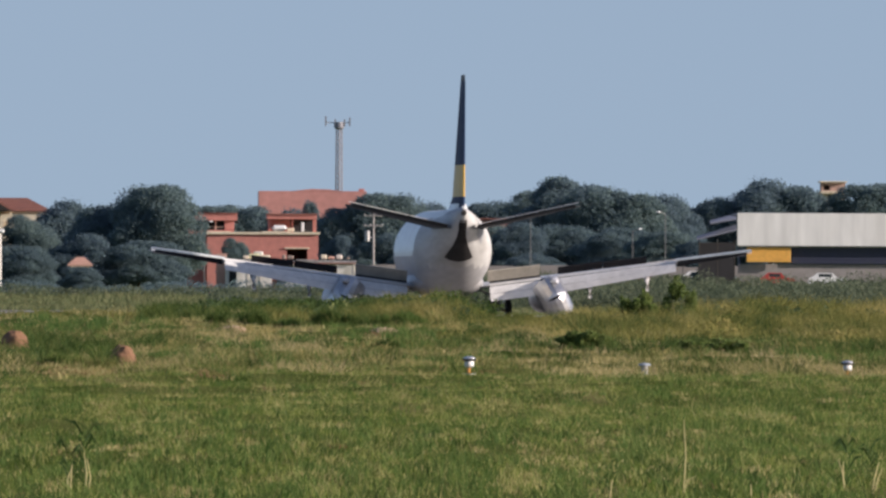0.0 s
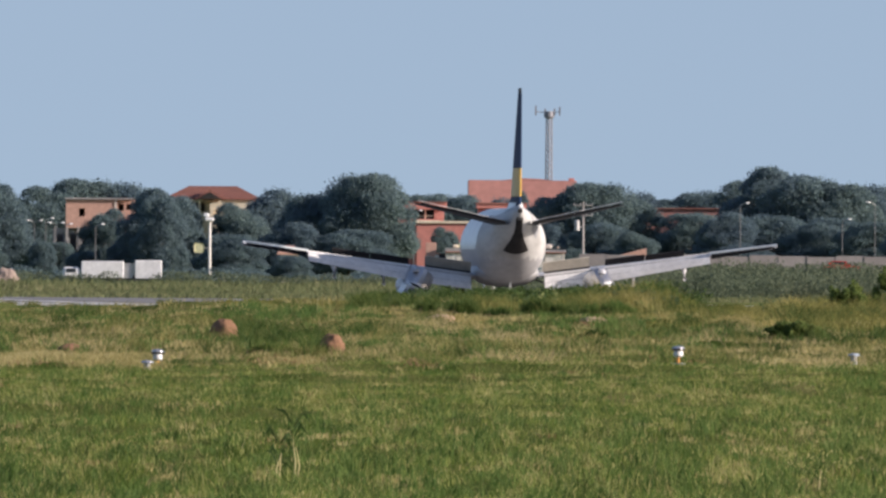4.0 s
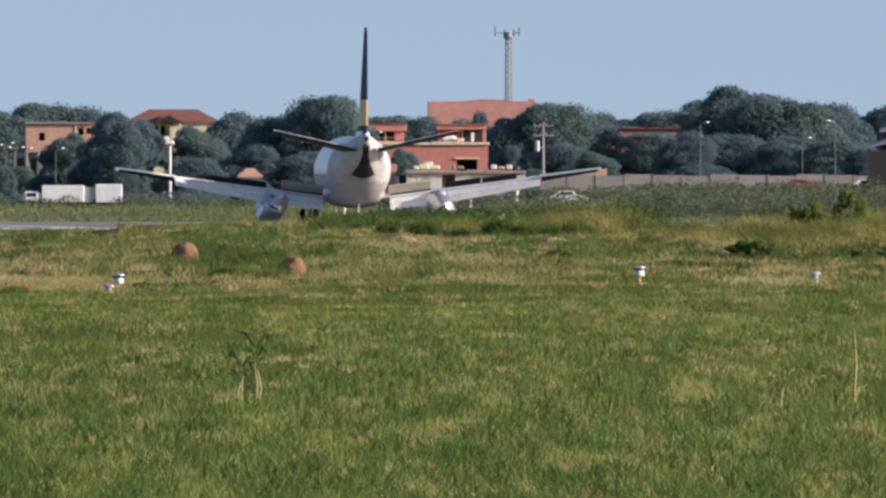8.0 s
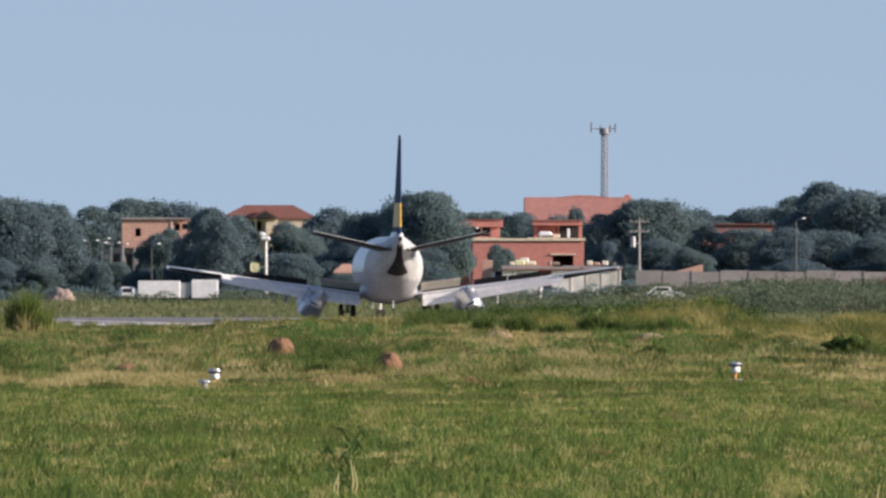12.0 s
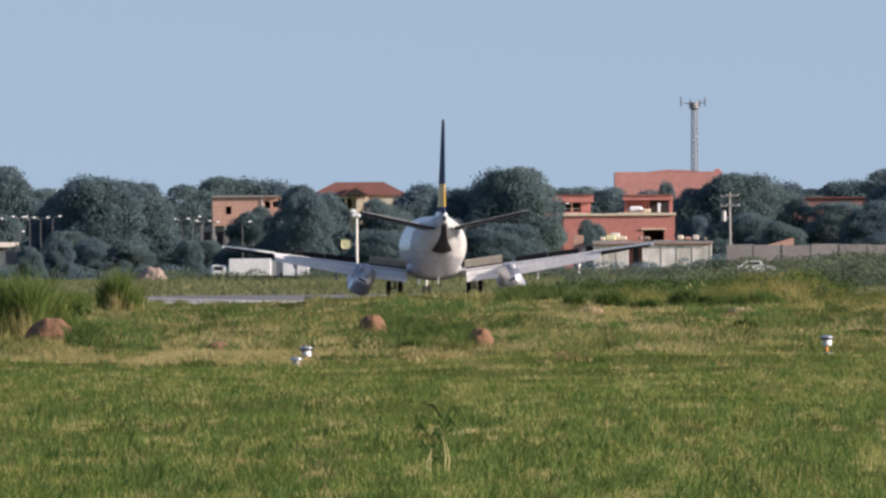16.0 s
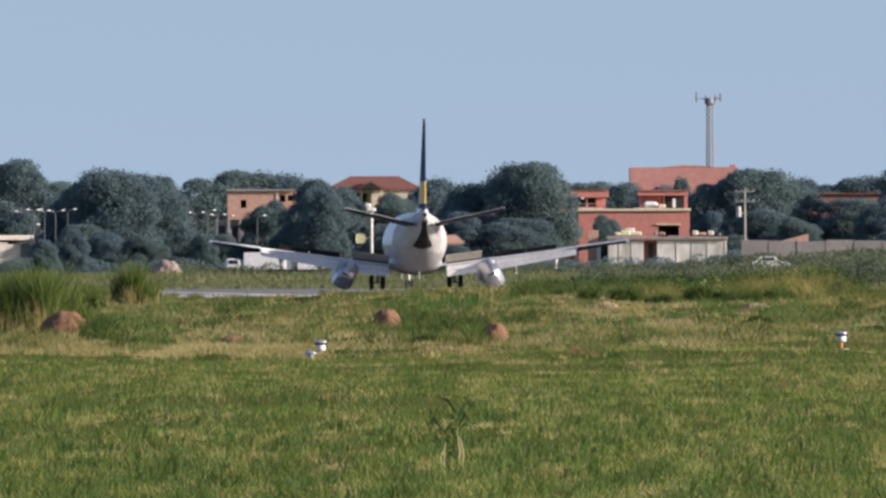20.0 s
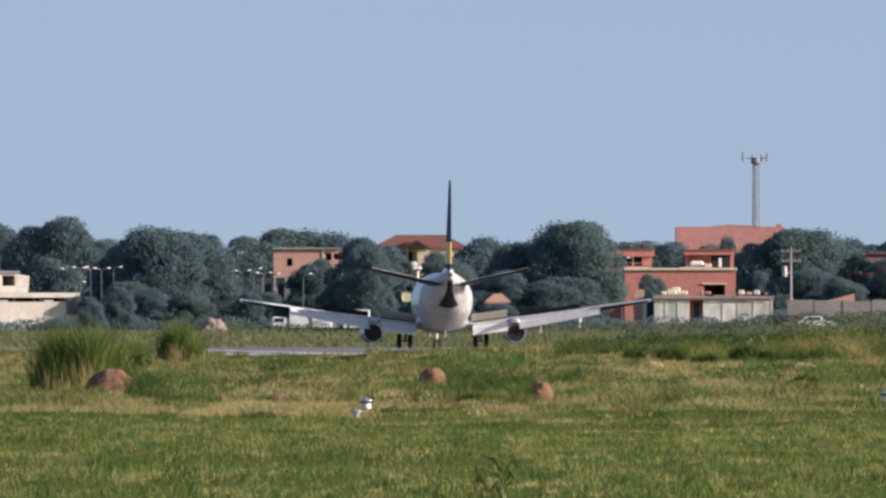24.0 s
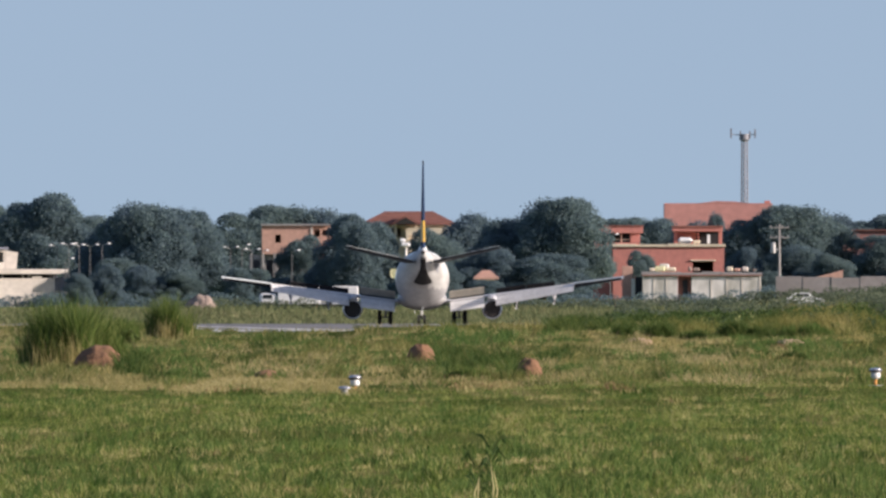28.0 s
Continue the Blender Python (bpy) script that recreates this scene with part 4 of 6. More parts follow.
TREES = (
    (8, 16, 80, 2570, 3, 12), (-656, -12, 60, 2622, 2, 80), (-706, 4, 56, 2618, 0, 140), (-425, -6, 50, 2690, 3, 70),(-398, -4, 74, 2790, 4, 12), (-355, 10, 70, 2770, 0, 12),    (-770, -134, 190, 2880, 0, 10), (-900, -128, 178, 2900, 3, 0), (-685, -96, 149, 3150, 4, 0), (-835, -118, 169, 2900, 1, 50), (-585, -117, 168, 2780, 3, 70), (-520, -108, 160, 2790, 0, 130),
    (-640, -96, 149, 2800, 2, 20), (-640, -22, 90, 2700, 4, 60), (-590, -10, 90, 2690, 2, 160), (-530, 0, 90, 2690, 1, 100), (-415, -100, 153, 3050, 1, 0), (-360, -114, 166, 3060, 4, 80), (-295, -106, 158, 3060, 2, 30),
    (-214, -98, 150, 2760, 0, 200), (-220, -84, 100, 2750, 3, 20), (-316, -62, 96, 2780, 1, 220), (-270, -30, 90, 2765, 2, 10), (-84, -73, 122, 2760, 1, 60), (-182, -72, 84, 2765, 2, 140), (-12, -98, 151, 2880, 2, 120), (50, -92, 145, 2780, 3, 200),
    (142, -127, 165, 2770, 4, 250), (100, -104, 156, 2780, 2, 300), (112, -104, 120, 2775, 1, 20), (110, -30, 170, 2750, 0, 75), (10, -40, 130, 2750, 2, 45), (-95, -20, 130, 2740, 3, 15),
    (255, -92, 145, 2960, 4, 5), (295, -90, 144, 2960, 0, 5), (276, -35, 62, 2840, 1, 5), (365, -84, 144, 2930, 2, 0), (408, -100, 40, 2900, 3, 50), (440, -66, 60, 2900, 1, 90), (535, -114, 166, 2890, 4, 70), (480, -100, 153, 2890, 0, 10),
    (590, -96, 149, 2900, 1, 15), (455, -40, 70, 2800, 2, 30), (555, -44, 120, 2800, 3, 100), (500, 0, 50, 2740, 4, 190), (630, -96, 149, 3000, 2, 200), (690, -97, 150, 3000, 0, 40), (745, -100, 153, 3000, 3, 0), (610, -30, 90, 2780, 1, 60),
    (708, -63, 132, 2790, 4, 10), (770, -64, 120, 2770, 2, 310), (815, -118, 169, 2900, 1, 20), (862, -143, 192, 2890, 0, 190), (915, -128, 178, 2880, 3, 80), (965, -116, 167, 2880, 4, 150), (1010, -112, 164, 2890, 2, 10),
    (1060, -102, 155, 2900, 1, 70), (850, -60, 150, 2780, 3, 33), (940, -56, 150, 2770, 0, 88), (1030, -50, 140, 2760, 4, 120), (1115, -108, 160, 2900, 3, 300), (1184, -139, 189, 2900, 2, 0), (1238, -129, 179, 2900, 0, 30), (1290, -112, 164, 2920, 1, 60),
    (1390, -134, 184, 2900, 4, 20), (1470, -140, 190, 2900, 2, 130), (1340, -106, 158, 2920, 3, 10), (1085, -36, 100, 2650, 2, 270), (1108, 0, 70, 2480, 1, 20), (800, -10, 120, 2720, 2, 140), (1540, -130, 180, 2900, 0, 20))
for row in TREES:
    tree(*row)


def hedge(u0, u1, d, high, seed, mat):
    rng = np.random.default_rng(seed)
    lobes = []
    u = u0
    while u < u1:
        x = u / F * d
        h = high * rng.uniform(0.45, 1.2)
        lobes.append((x, d + rng.uniform(-8, 8), float(ground_z(x, d)) + h * 0.4, rng.uniform(0.8, 2.2) * max(1, high / 4), 1.5, h * 0.6))
        u += rng.uniform(6, 26)
    v, f = leaf_cloud(rng, lobes, len(lobes) * (420 if high < 4 else 600), 0.12 if high < 4 else 0.26, 1.2, 0.12)
    tagged(new("scrub", quads_mesh("scrub", v, f, mat)), "band of low green scrub before the town", "scrub", kind="stuff")


hedge(-560, 1600, 2480, 1.2, 5, BANK_SCRUB)
hedge(250, 1600, 2100, 1.5, 6, BANK_SCRUB)
hedge(540, 1650, 1850, 2.3, 9, BANK_SCRUB)
hedge(700, 1650, 2050, 3.0, 11, BANK_SCRUB)
hedge(612, 1650, 2345, 1.5, 13, BANK_SCRUB)
hedge(612, 1650, 2380, 1.25, 14, BANK_SCRUB)
hedge(270, 560, 1900, 1.1, 10, BANK_SCRUB)
hedge(-1000, 1600, 2620, 1.4, 7, HAZED_LEAF[0])
hedge(-1000, 1650, 3250, 7.5, 8, HAZED_LEAF[2])


# ---- town ----
def plan_box(u0, u1, v0, v1, d, depth):
    """Corners of an upright box seen between two bearings and two falls at distance d."""
    a, b = spot(u0, v1, d), spot(u1, v0, d)
    low = a.z if v1 < 41 else float(ground_z(a.x, d)) - 0.4
    return a.x, b.x, d, d + depth, low, b.z


def block(parent, name, u0, u1, v0, v1, d, depth, mat, label="", bevel=0.04):
    x0, x1, y0, y1, z0, z1 = plan_box(u0, u1, v0, v1, d, depth)
    o = parent.matrix_world.translation
    return part(name, boxed(x0 - o.x, x1 - o.x, y0 - o.y, y1 - o.y, z0 - o.z, z1 - o.z, bevel=bevel), mat, parent, label)


def walled(parent, name, u0, u1, v0, v1, d, depth, mat, holes=(), label=""):
    """A front wall with real openings, sides and a back, and dark rooms behind."""
    x0, x1, y0, y1, z0, z1 = plan_box(u0, u1, v0, v1, d, depth)
    o = parent.matrix_world.translation
    cuts = [(spot(a, q, d).x, spot(b, q, d).x, spot(a, q, d).z, spot(a, p, d).z) for a, b, p, q in holes]
    xs = sorted({x0, x1, *[min(max(c, x0), x1) for h in cuts for c in h[:2]]})
    zs = sorted({z0, z1, *[min(max(c, z0), z1) for h in cuts for c in h[2:]]})
    bm = bmesh.new()
    for xa, xb in zip(xs, xs[1:]):
        for za, zb in zip(zs, zs[1:]):
            cx, cz = (xa + xb) / 2, (za + zb) / 2
            if not any(h[0] < cx < h[1] and h[2] < cz < h[3] for h in cuts):
                box(bm, xa - o.x, xb - o.x, y0 - o.y, y0 + 0.25 - o.y, za - o.z, zb - o.z)
    bmesh.ops.remove_doubles(bm, verts=bm.verts, dist=0.001)
    wall = part(name, bm, mat, parent, label)
    for xa in (x0, x1 - 0.25):
        part("side_wall", boxed(xa - o.x, xa + 0.25 - o.x, y0 + 0.252 - o.y, y1 - o.y, z0 - o.z, z1 - o.z), mat, parent)
    part("back_wall", boxed(x0 + 0.252 - o.x, x1 - 0.252 - o.x, y1 - 0.25 - o.y, y1 - o.y, z0 - o.z, z1 - o.z), mat, parent)
    if cuts:
        part("floor_slab", boxed(x0 + 0.26 - o.x, x1 - 0.26 - o.x, y0 + 0.26 - o.y, y1 - 0.26 - o.y, z0 - o.z, z0 + 0.15 - o.z), CONCRETE, parent)
    return wall


def house_at(name, label, u, d, category="house"):
    x = u / F * d
    return thing(name, label, category, (x, d, float(ground_z(x, d))))


def hip_roof(parent, u0, u1, v0, v1, d, depth, mat, ridge=0.4, over=0.5):
    x0, x1, y0, y1, z0, z1 = plan_box(u0, u1, min(v0, v1), max(v0, v1), d, depth)
    o = parent.matrix_world.translation
    bm = bmesh.new()
    x0, x1, y0, y1, z0, z1 = x0 - o.x, x1 - o.x, y0 - o.y - over, y1 - o.y + over, z0 - o.z, z1 - o.z
    rx = (x1 - x0) * (1 - ridge) / 2
    ym = (y0 + y1) / 2
    low = [bm.verts.new(p) for p in ((x0, y0, z0), (x1, y0, z0), (x1, y1, z0), (x0, y1, z0))]
    lip = [bm.verts.new((p.co.x, p.co.y, z0 + 0.18)) for p in low]
    a, b = bm.verts.new((x0 + rx, ym, z1)), bm.verts.new((x1 - rx, ym, z1))
    bm.faces.new(low[::-1])
    for i in range(4):
        bm.faces.new((low[i], low[(i + 1) % 4], lip[(i + 1) % 4], lip[i]))
    bm.faces.new((lip[0], lip[1], b, a))
    bm.faces.new((lip[1], lip[2], b))
    bm.faces.new((lip[2], lip[3], a, b))
    bm.faces.new((lip[3], lip[0], a))
    roof = part("roof", bm, mat, parent)
    # courses of tiles laid over the front slope
    n = max(4, int((z1 - z0) / 0.22))
    for i in range(n):
        bm = bmesh.new()
        k = (i + 0.5) / n
        xa, xb = x0 + rx * k, x1 - rx * k
        y, z = y0 + (ym - y0) * k, z0 + 0.18 + (z1 - z0 - 0.18) * k
        part("tile_course", tube(bm, [(xa, y - 0.02, z + 0.03), (xb, y - 0.02, z + 0.03)], 0.06, 5), mat, roof)
    return roof


# pale house with a long flat roof
h = house_at("flat_roofed_house", "long pale house with a flat slab roof and an upper room", -790, 2700)
walled(h, "wall", -880, -745, 12, 52, 2700, 9, PALE_PLASTER)
walled(h, "end_wall", -744.6, -711, 34, 52, 2701, 8, PALE_PLASTER)
block(h, "shutter", -744, -720, 9.5, 33.6, 2701.4, 0.2, SHEET_ROOF, "grey roller shutter")
block(h, "roof_slab", -895, -723, -4, 4.6, 2699.5, 10, PALE_PLASTER)
# Black sheet stands for the shadow under the roof slab.
block(h, "roof_gap_shade", -878, -722, 5, 11.6, 2705, 0.3, HOLE)
for u in (-868, -838, -801, -790, -746, -724):
    block(h, "roof_post", u - 1.6, u + 1.6, 5, 11.6 if u < -746 else 33, 2700.2, 0.4, CONCRETE)
block(h, "parapet_block", -878, -850, 9, 11.7, 2700, 0.5, PALE_PLASTER)
block(h, "parapet_block", -786, -768, 8, 11.7, 2700, 0.5, PALE_PLASTER)
walled(h, "upper_wall", -880, -826, -38, -4.4, 2702, 7, PALE_PLASTER, ((-852, -829, -34, -16),))
block(h, "upper_roof", -885, -822, -42, -38.4, 2701.6, 7.8, SHEET_ROOF)
o = h.matrix_world.translation
bm = bmesh.new()
p = [spot(-825.6, -4.4, 2702), spot(-806, -4.4, 2702), spot(-803, -33, 2702), spot(-825.6, -37, 2702)]
loft(bm, [[(q.x - o.x, q.y - o.y + dy, q.z - o.z) for q in p] for dy in (0, 4)])
part("stair_wall", bm, PALE_PLASTER, h)
block(h, "roof_mast", -854, -852.6, -69, -42.2, 2703, 0.1, MAST, bevel=0.0)
block(h, "porch_post", -726, -723.5, 5, 33, 2699.5, 0.3, CONCRETE)
h.matrix_world = pose(*h.matrix_world.translation, 0, 0, 15)

# bare brick building
h = house_at("brick_building", "unfinished two-storey building of bare orange brick", -325, 2850)
walled(h, "wall", -385, -300, -79, -30, 2850, 9, BRICK, ((-362, -352, -64, -50),))
walled(h, "upper_wall", -299.5, -266, -81, -30, 2850.4, 9, BRICK, ((-294, -284, -72, -60), (-280, -270, -72, -62)))
walled(h, "lower_wall", -408, -266, -29.6, 55, 2851, 9, CONCRETE, ((-400, -388, -20, 12), (-378, -366, -20, 12), (-356, -344, -20, 12), (-334, -322, -20, 12), (-312, -300, -20, 12)))
for k in range(7):
    block(h, "column", -405 + k * 20, -402 + k * 20, -32, 50, 2847, 0.4, CONCRETE)
block(h, "ledge", -387, -265, -82.5, -79.4, 2849.6, 9.6, CONCRETE)
block(h, "side_tower", -302, -282, -50, 50, 2846, 3, RED_PLASTER)
block(h, "tower_roof", -306, -270, -34, -28, 2845, 4, BRICK)
block(h, "brick_pier", -300, -296.5, -81, -30, 2849.9, 0.2, PALE_PLASTER, bevel=0.0)

# cream house with a hipped tile roof
h = house_at("tiled_house", "cream two-storey house under a red hipped tile roof", -135, 2950)
# The wide opening gives the dark of the shaded left front.
walled(h, "wall", -200, -56, -76.8, 60, 2950, 12, CREAM, ((-178, -142, -76, -60), (-84, -70, -70, -56)))
hip_roof(h, -212, -46, -81, -105, 2950, 12, ROOF_TILE, 0.5, 0.9)
block(h, "eave_band", -206, -50, -80.6, -77, 2949.6, 12.6, CREAM)
# front gable over the balcony
o = h.matrix_world.translation
bm = bmesh.new()
p = [spot(-160, -82, 2944), spot(-108, -82, 2944), spot(-134, -99, 2944)]
loft(bm, [[(q.x - o.x, q.y - o.y + dy, q.z - o.z) for q in p] for dy in (0, 7)])
part("gable", bm, ROOF_TILE, h)
# Dark triangle stands for the shade under the gable's roof.
bm = bmesh.new()
p = [spot(-153, -82.2, 2943.9), spot(-115, -82.2, 2943.9), spot(-134, -94, 2943.9)]
loft(bm, [[(q.x - o.x, q.y - o.y + dy, q.z - o.z) for q in p] for dy in (-0.1, 0.06)])
part("gable_shade", bm, SOOT_BLACK, h, "dark panel for the shade under the gable roof")
walled(h, "front_wall", -134, -64, -75.6, 60, 2945, 4.5, CREAM, ((-128, -116, -64, -46), (-100, -86, -64, -46)))
for u in (-152, -117):
    block(h, "balcony_post", u - 2, u + 2, -81.8, -46.4, 2946, 0.4, CREAM)
block(h, "balcony", -140, -85, -46, -43, 2947.5, 2.4, CREAM)

# orange hut
h = house_at("orange_hut", "small hut with a rounded orange tile roof", 6, 2600)
walled(h, "wall", -10, 22, 14, 55, 2600, 4, CREAM, ((0, 8, 24, 50),))
hip_roof(h, -16, 28, 14, -2, 2600, 4, BRICK, 0.3, 0.4)

# red house with terraces
h = house_at("terraced_red_house", "red flat-roofed house with open terraces and cream parapets", 320, 2850)
walled(h, "wall", 227, 421, -42, 50, 2850, 11, RED_PLASTER, ((366, 402, -17, 6), (262, 282, -24, 0)))
for k, (u0, u1, v0) in enumerate(((225, 268, -47.6), (268.2, 322, -46.6), (322.2, 371, -48), (371.2, 423, -47))):
    block(h, "parapet", u0, u1, v0, -42.4, 2849.7 + 0.02 * (k % 2), 11.6, CREAM)
block(h, "window_lintel", 362, 406, -20, -17.4, 2849.8, 0.4, CREAM)
walled(h, "terrace_wall", 192, 274, -50, 45, 2853, 8, RED_PLASTER, ((200, 216, -40, -10),))
for u0, u1 in ((192, 197), (217, 220), (240, 243), (257, 274)):
    block(h, "terrace_post", u0, u1, -66, -50.4, 2853.1, 0.5, RED_PLASTER if u1 > 250 else BRICK)
block(h, "terrace_rail", 197.2, 256.8, -56, -54.6, 2853.3, 0.1, CREAM)
# Black back sheets paint in the dark of the terrace and loggia.
block(h, "terrace_back", 196, 268, -66, -50.4, 2858, 0.3, HOLE)
block(h, "terrace_roof", 188, 279, -79, -66.4, 2852.5, 9, RED_PLASTER)
block(h, "terrace_fascia", 187, 280, -80.2, -78.6, 2852.3, 9.4, ROOF_TILE)
block(h, "loggia_back", 336, 416, -69, -42.4, 2858, 0.3, HOLE)
block(h, "loggia_wall", 336, 372, -69, -42.4, 2857, 0.4, RED_PLASTER)
for u0, u1 in ((333, 338), (374, 377), (411, 417)):
    block(h, "loggia_post", u0, u1, -69, -42.4, 2854, 0.5, RED_PLASTER)
block(h, "upper_roof", 331, 418, -77, -69.4, 2853, 9, RED_PLASTER)
block(h, "upper_fascia", 330, 419, -79.4, -76.6, 2852.8, 9.4, ROOF_TILE)
block(h, "water_tank", 340, 366, -59, -48.4, 2852.2, 1.4, LAMP_WHITE, bevel=0.3)
block(h, "parapet_block", 366.5, 379, -54, -48.2, 2851.8, 1.0, CREAM)
block(h, "vent_pipe", 391, 396, -64, -48, 2852.6, 0.4, LAMP_WHITE)

# big tiled hall behind
h = house_at("tiled_hall", "large flat-topped hall with terracotta red walls", 405, 3000)
walled(h, "wall", 317, 505, -118, 55, 3000, 16, HALL_PLASTER, ())
block(h, "roof_slab", 318, 504, -118.5, -118.1, 3000.4, 15, HALL_PLASTER)
o = h.matrix_world.translation
bm = bmesh.new()
p = [spot(375, -118.6, 3000), spot(462, -118.6, 3000), spot(440, -121.5, 3000), spot(408, -122.5, 3000)]
loft(bm, [[(q.x - o.x, q.y - o.y + dy, q.z - o.z) for q in p] for dy in (0, 0.4)])
part("pediment", bm, HALL_PLASTER, h)
block(h, "chimney", 491, 501, -123, -118.6, 3001, 0.5, RED_PLASTER)

# low white store before the red house
h = house_at("white_store", "low whitewashed store with stained bays and a brown door", 382, 2680)
walled(h, "wall", 279, 340, 8, 42, 2680, 6, WHITEWASH)
walled(h, "bay_wall", 364, 485, 8, 42, 2680, 6, WHITEWASH)
for u in (298, 320, 398, 425, 452, 483):
    block(h, "pilaster", u - 1.1, u + 0.8, 8, 42, 2679.95, 0.07, PALE_PLASTER, bevel=0.0)
block(h, "door", 341, 363.5, 9, 42, 2681, 0.3, ROOF_TILE, "brown door")
block(h, "door_leaf", 348, 357, 15, 42, 2680.9, 0.06, HOLE)
for k in range(6):
    block(h, "roof_slab", 277 + k * 35, 311.8 + k * 35, 0.8 + (k % 3) * 0.9, 7.6, 2679.7 + (k % 2) * 0.05, 7, CONCRETE)
block(h, "eave_board", 277, 487, 6.2, 8.6, 2679.6, 0.09, ROOF_TILE)
for k, (u0, u1, v0) in enumerate(((290, 300, -6), (300.5, 318, -9), (318.5, 337, -7), (308, 325, -13), (358, 364, -8), (366, 378, -6), (425, 436, -8), (438, 449, -5), (452, 463, -8), (470, 476, -4))):
    block(h, "roof_clutter", u0, u1, v0, 0.4, 2681 + k * 0.4, 1.2, (CREAM, SIGN_YELLOW, CREAM, WHITEWASH, RUBBLE, RUBBLE, CREAM, BRICK, PALE_PLASTER, RUBBLE)[k], bevel=0.12)
block(h, "gate_pillar", 243, 261, -9, 42, 2684, 2.5, BRICK)
block(h, "gate", 266, 277.5, 10, 42, 2684, 0.2, HOLE)
block(h, "gate_post", 259, 265.5, 13, 42, 2682, 0.4, WHITEWASH)

# red house half hidden by trees
h = house_at("red_house", "brownish red house half hidden behind trees", 690, 2920)
walled(h, "wall", 622, 768, -70, 55, 2920, 10, MAROON, ((634, 646, -56, -40), (728, 742, -58, -42)))
block(h, "roof_edge", 620, 770, -72.4, -70.4, 2919.6, 11, ROOF_TILE)

# boundary wall
wall_run = thing("boundary_wall", "long grey plastered boundary wall along the road", "wall", (0, 2550, 0.9), kind="structure")
u = 511
k = 0
while u < 1500:
    if not 1085 < u + 20 < 1125:
        block(wall_run, "wall_panel", u, u + 47, 9 + (k % 3) * 1.2, 46, 2550 + (k % 2) * 0.03, 0.25, WALL_GREY, bevel=0.0)
        block(wall_run, "pillar", u + 47.1, u + 49.9, 9.6, 46, 2549.96, 0.34, WALL_GREY, bevel=0.0)
    u += 50
    k += 1
h = house_at("brick_shed", "low brick shed with a slanting roof behind the wall", 615, 2600)
bm = bmesh.new()
a, b, c = spot(575, 12, 2600), spot(628, 12, 2600), spot(628, -2, 2600)
o = h.matrix_world.translation
loft(bm, [[(p.x - o.x, p.y - o.y + dy, p.z - o.z) for p in (a, b, c)] for dy in (0, 4)])
part("roof", bm, BRICK, h)
walled(h, "wall", 577, 627, 12.4, 50, 2600.2, 3.6, BRICK)

# hangar
h = house_at("hangar", "wide hangar with white cladding over a dark open bay", 1310, 2420, "hangar")
for k in range(9):
    block(h, "cladding_panel", 1152 + k * 42, 1193.99 + k * 42, -84, -27, 2420, 0.3, HANGAR_WHITE, bevel=0.0)
block(h, "roof", 1153, 1529, -82, -80, 2420.5, 30, SHEET_ROOF)
block(h, "eave_beam", 1153, 1529, -27, -24.5, 2420.3, 0.4, METAL)
block(h, "yellow_panel", 1168, 1245, -24.2, 2, 2420.4, 0.3, HANGAR_YELLOW, "yellow panel")
block(h, "blue_panel", 1245.5, 1529, -24.2, 5, 2421, 0.3, HANGAR_BLUE, "dark blue panel")
block(h, "base_wall", 1153, 1529, 5.5, 52, 2421.4, 0.3, WALL_GREY)
block(h, "side_wall", 1155, 1158, -79.6, 52, 2421.9, 4, HANGAR_BLUE)
h = house_at("lean_to_shed", "open shed with two grey sheet roofs", 1112, 2460)
for v0, v1, u0, u1 in ((-81, -64, 1104, 1150), (-62, -36, 1081, 1150)):
    bm = bmesh.new()
    o = h.matrix_world.translation
    p = [spot(u0, v1, 2460), spot(u1, v0 + 9, 2460), spot(u1, v0, 2466), spot(u0, v1 - 5, 2466)]
    loft(bm, [[(q.x - o.x, q.y - o.y, q.z - o.z + dz) for q in p] for dz in (0, 0.12)])
    part("roof", bm, SHEET_ROOF, h)
for u in (1085, 1117, 1147):
    block(h, "post", u - 1.0, u + 1.0, -38, 52, 2462, 0.15, SOOT_BLACK)
# Black back wall stands for the dark under the sheet roofs.
block(h, "back_wall", 1084, 1148, -32, 52, 2465, 0.2, HOLE)

# tall house at the edge of the town
h = house_at("tower_house", "narrow pale house with a faded pink top storey", 1319, 2980)
walled(h, "wall", 1299, 1339, -121, 55, 2980, 5, CREAM, ((1309, 1321, -116, -106),))
walled(h, "top_storey", 1298, 1340, -137, -121.4, 2979.6, 6, FADED_PINK, ((1302, 1313, -133, -124),))
block(h, "floor_band", 1297, 1341, -122.5, -118, 2979, 6.5, CREAM)
block(h, "roof_slab", 1295, 1343, -140, -137.4, 2979, 7, CREAM)
block(h, "stair_wall", 1292, 1298.5, -121, 55, 2981, 3, CREAM)


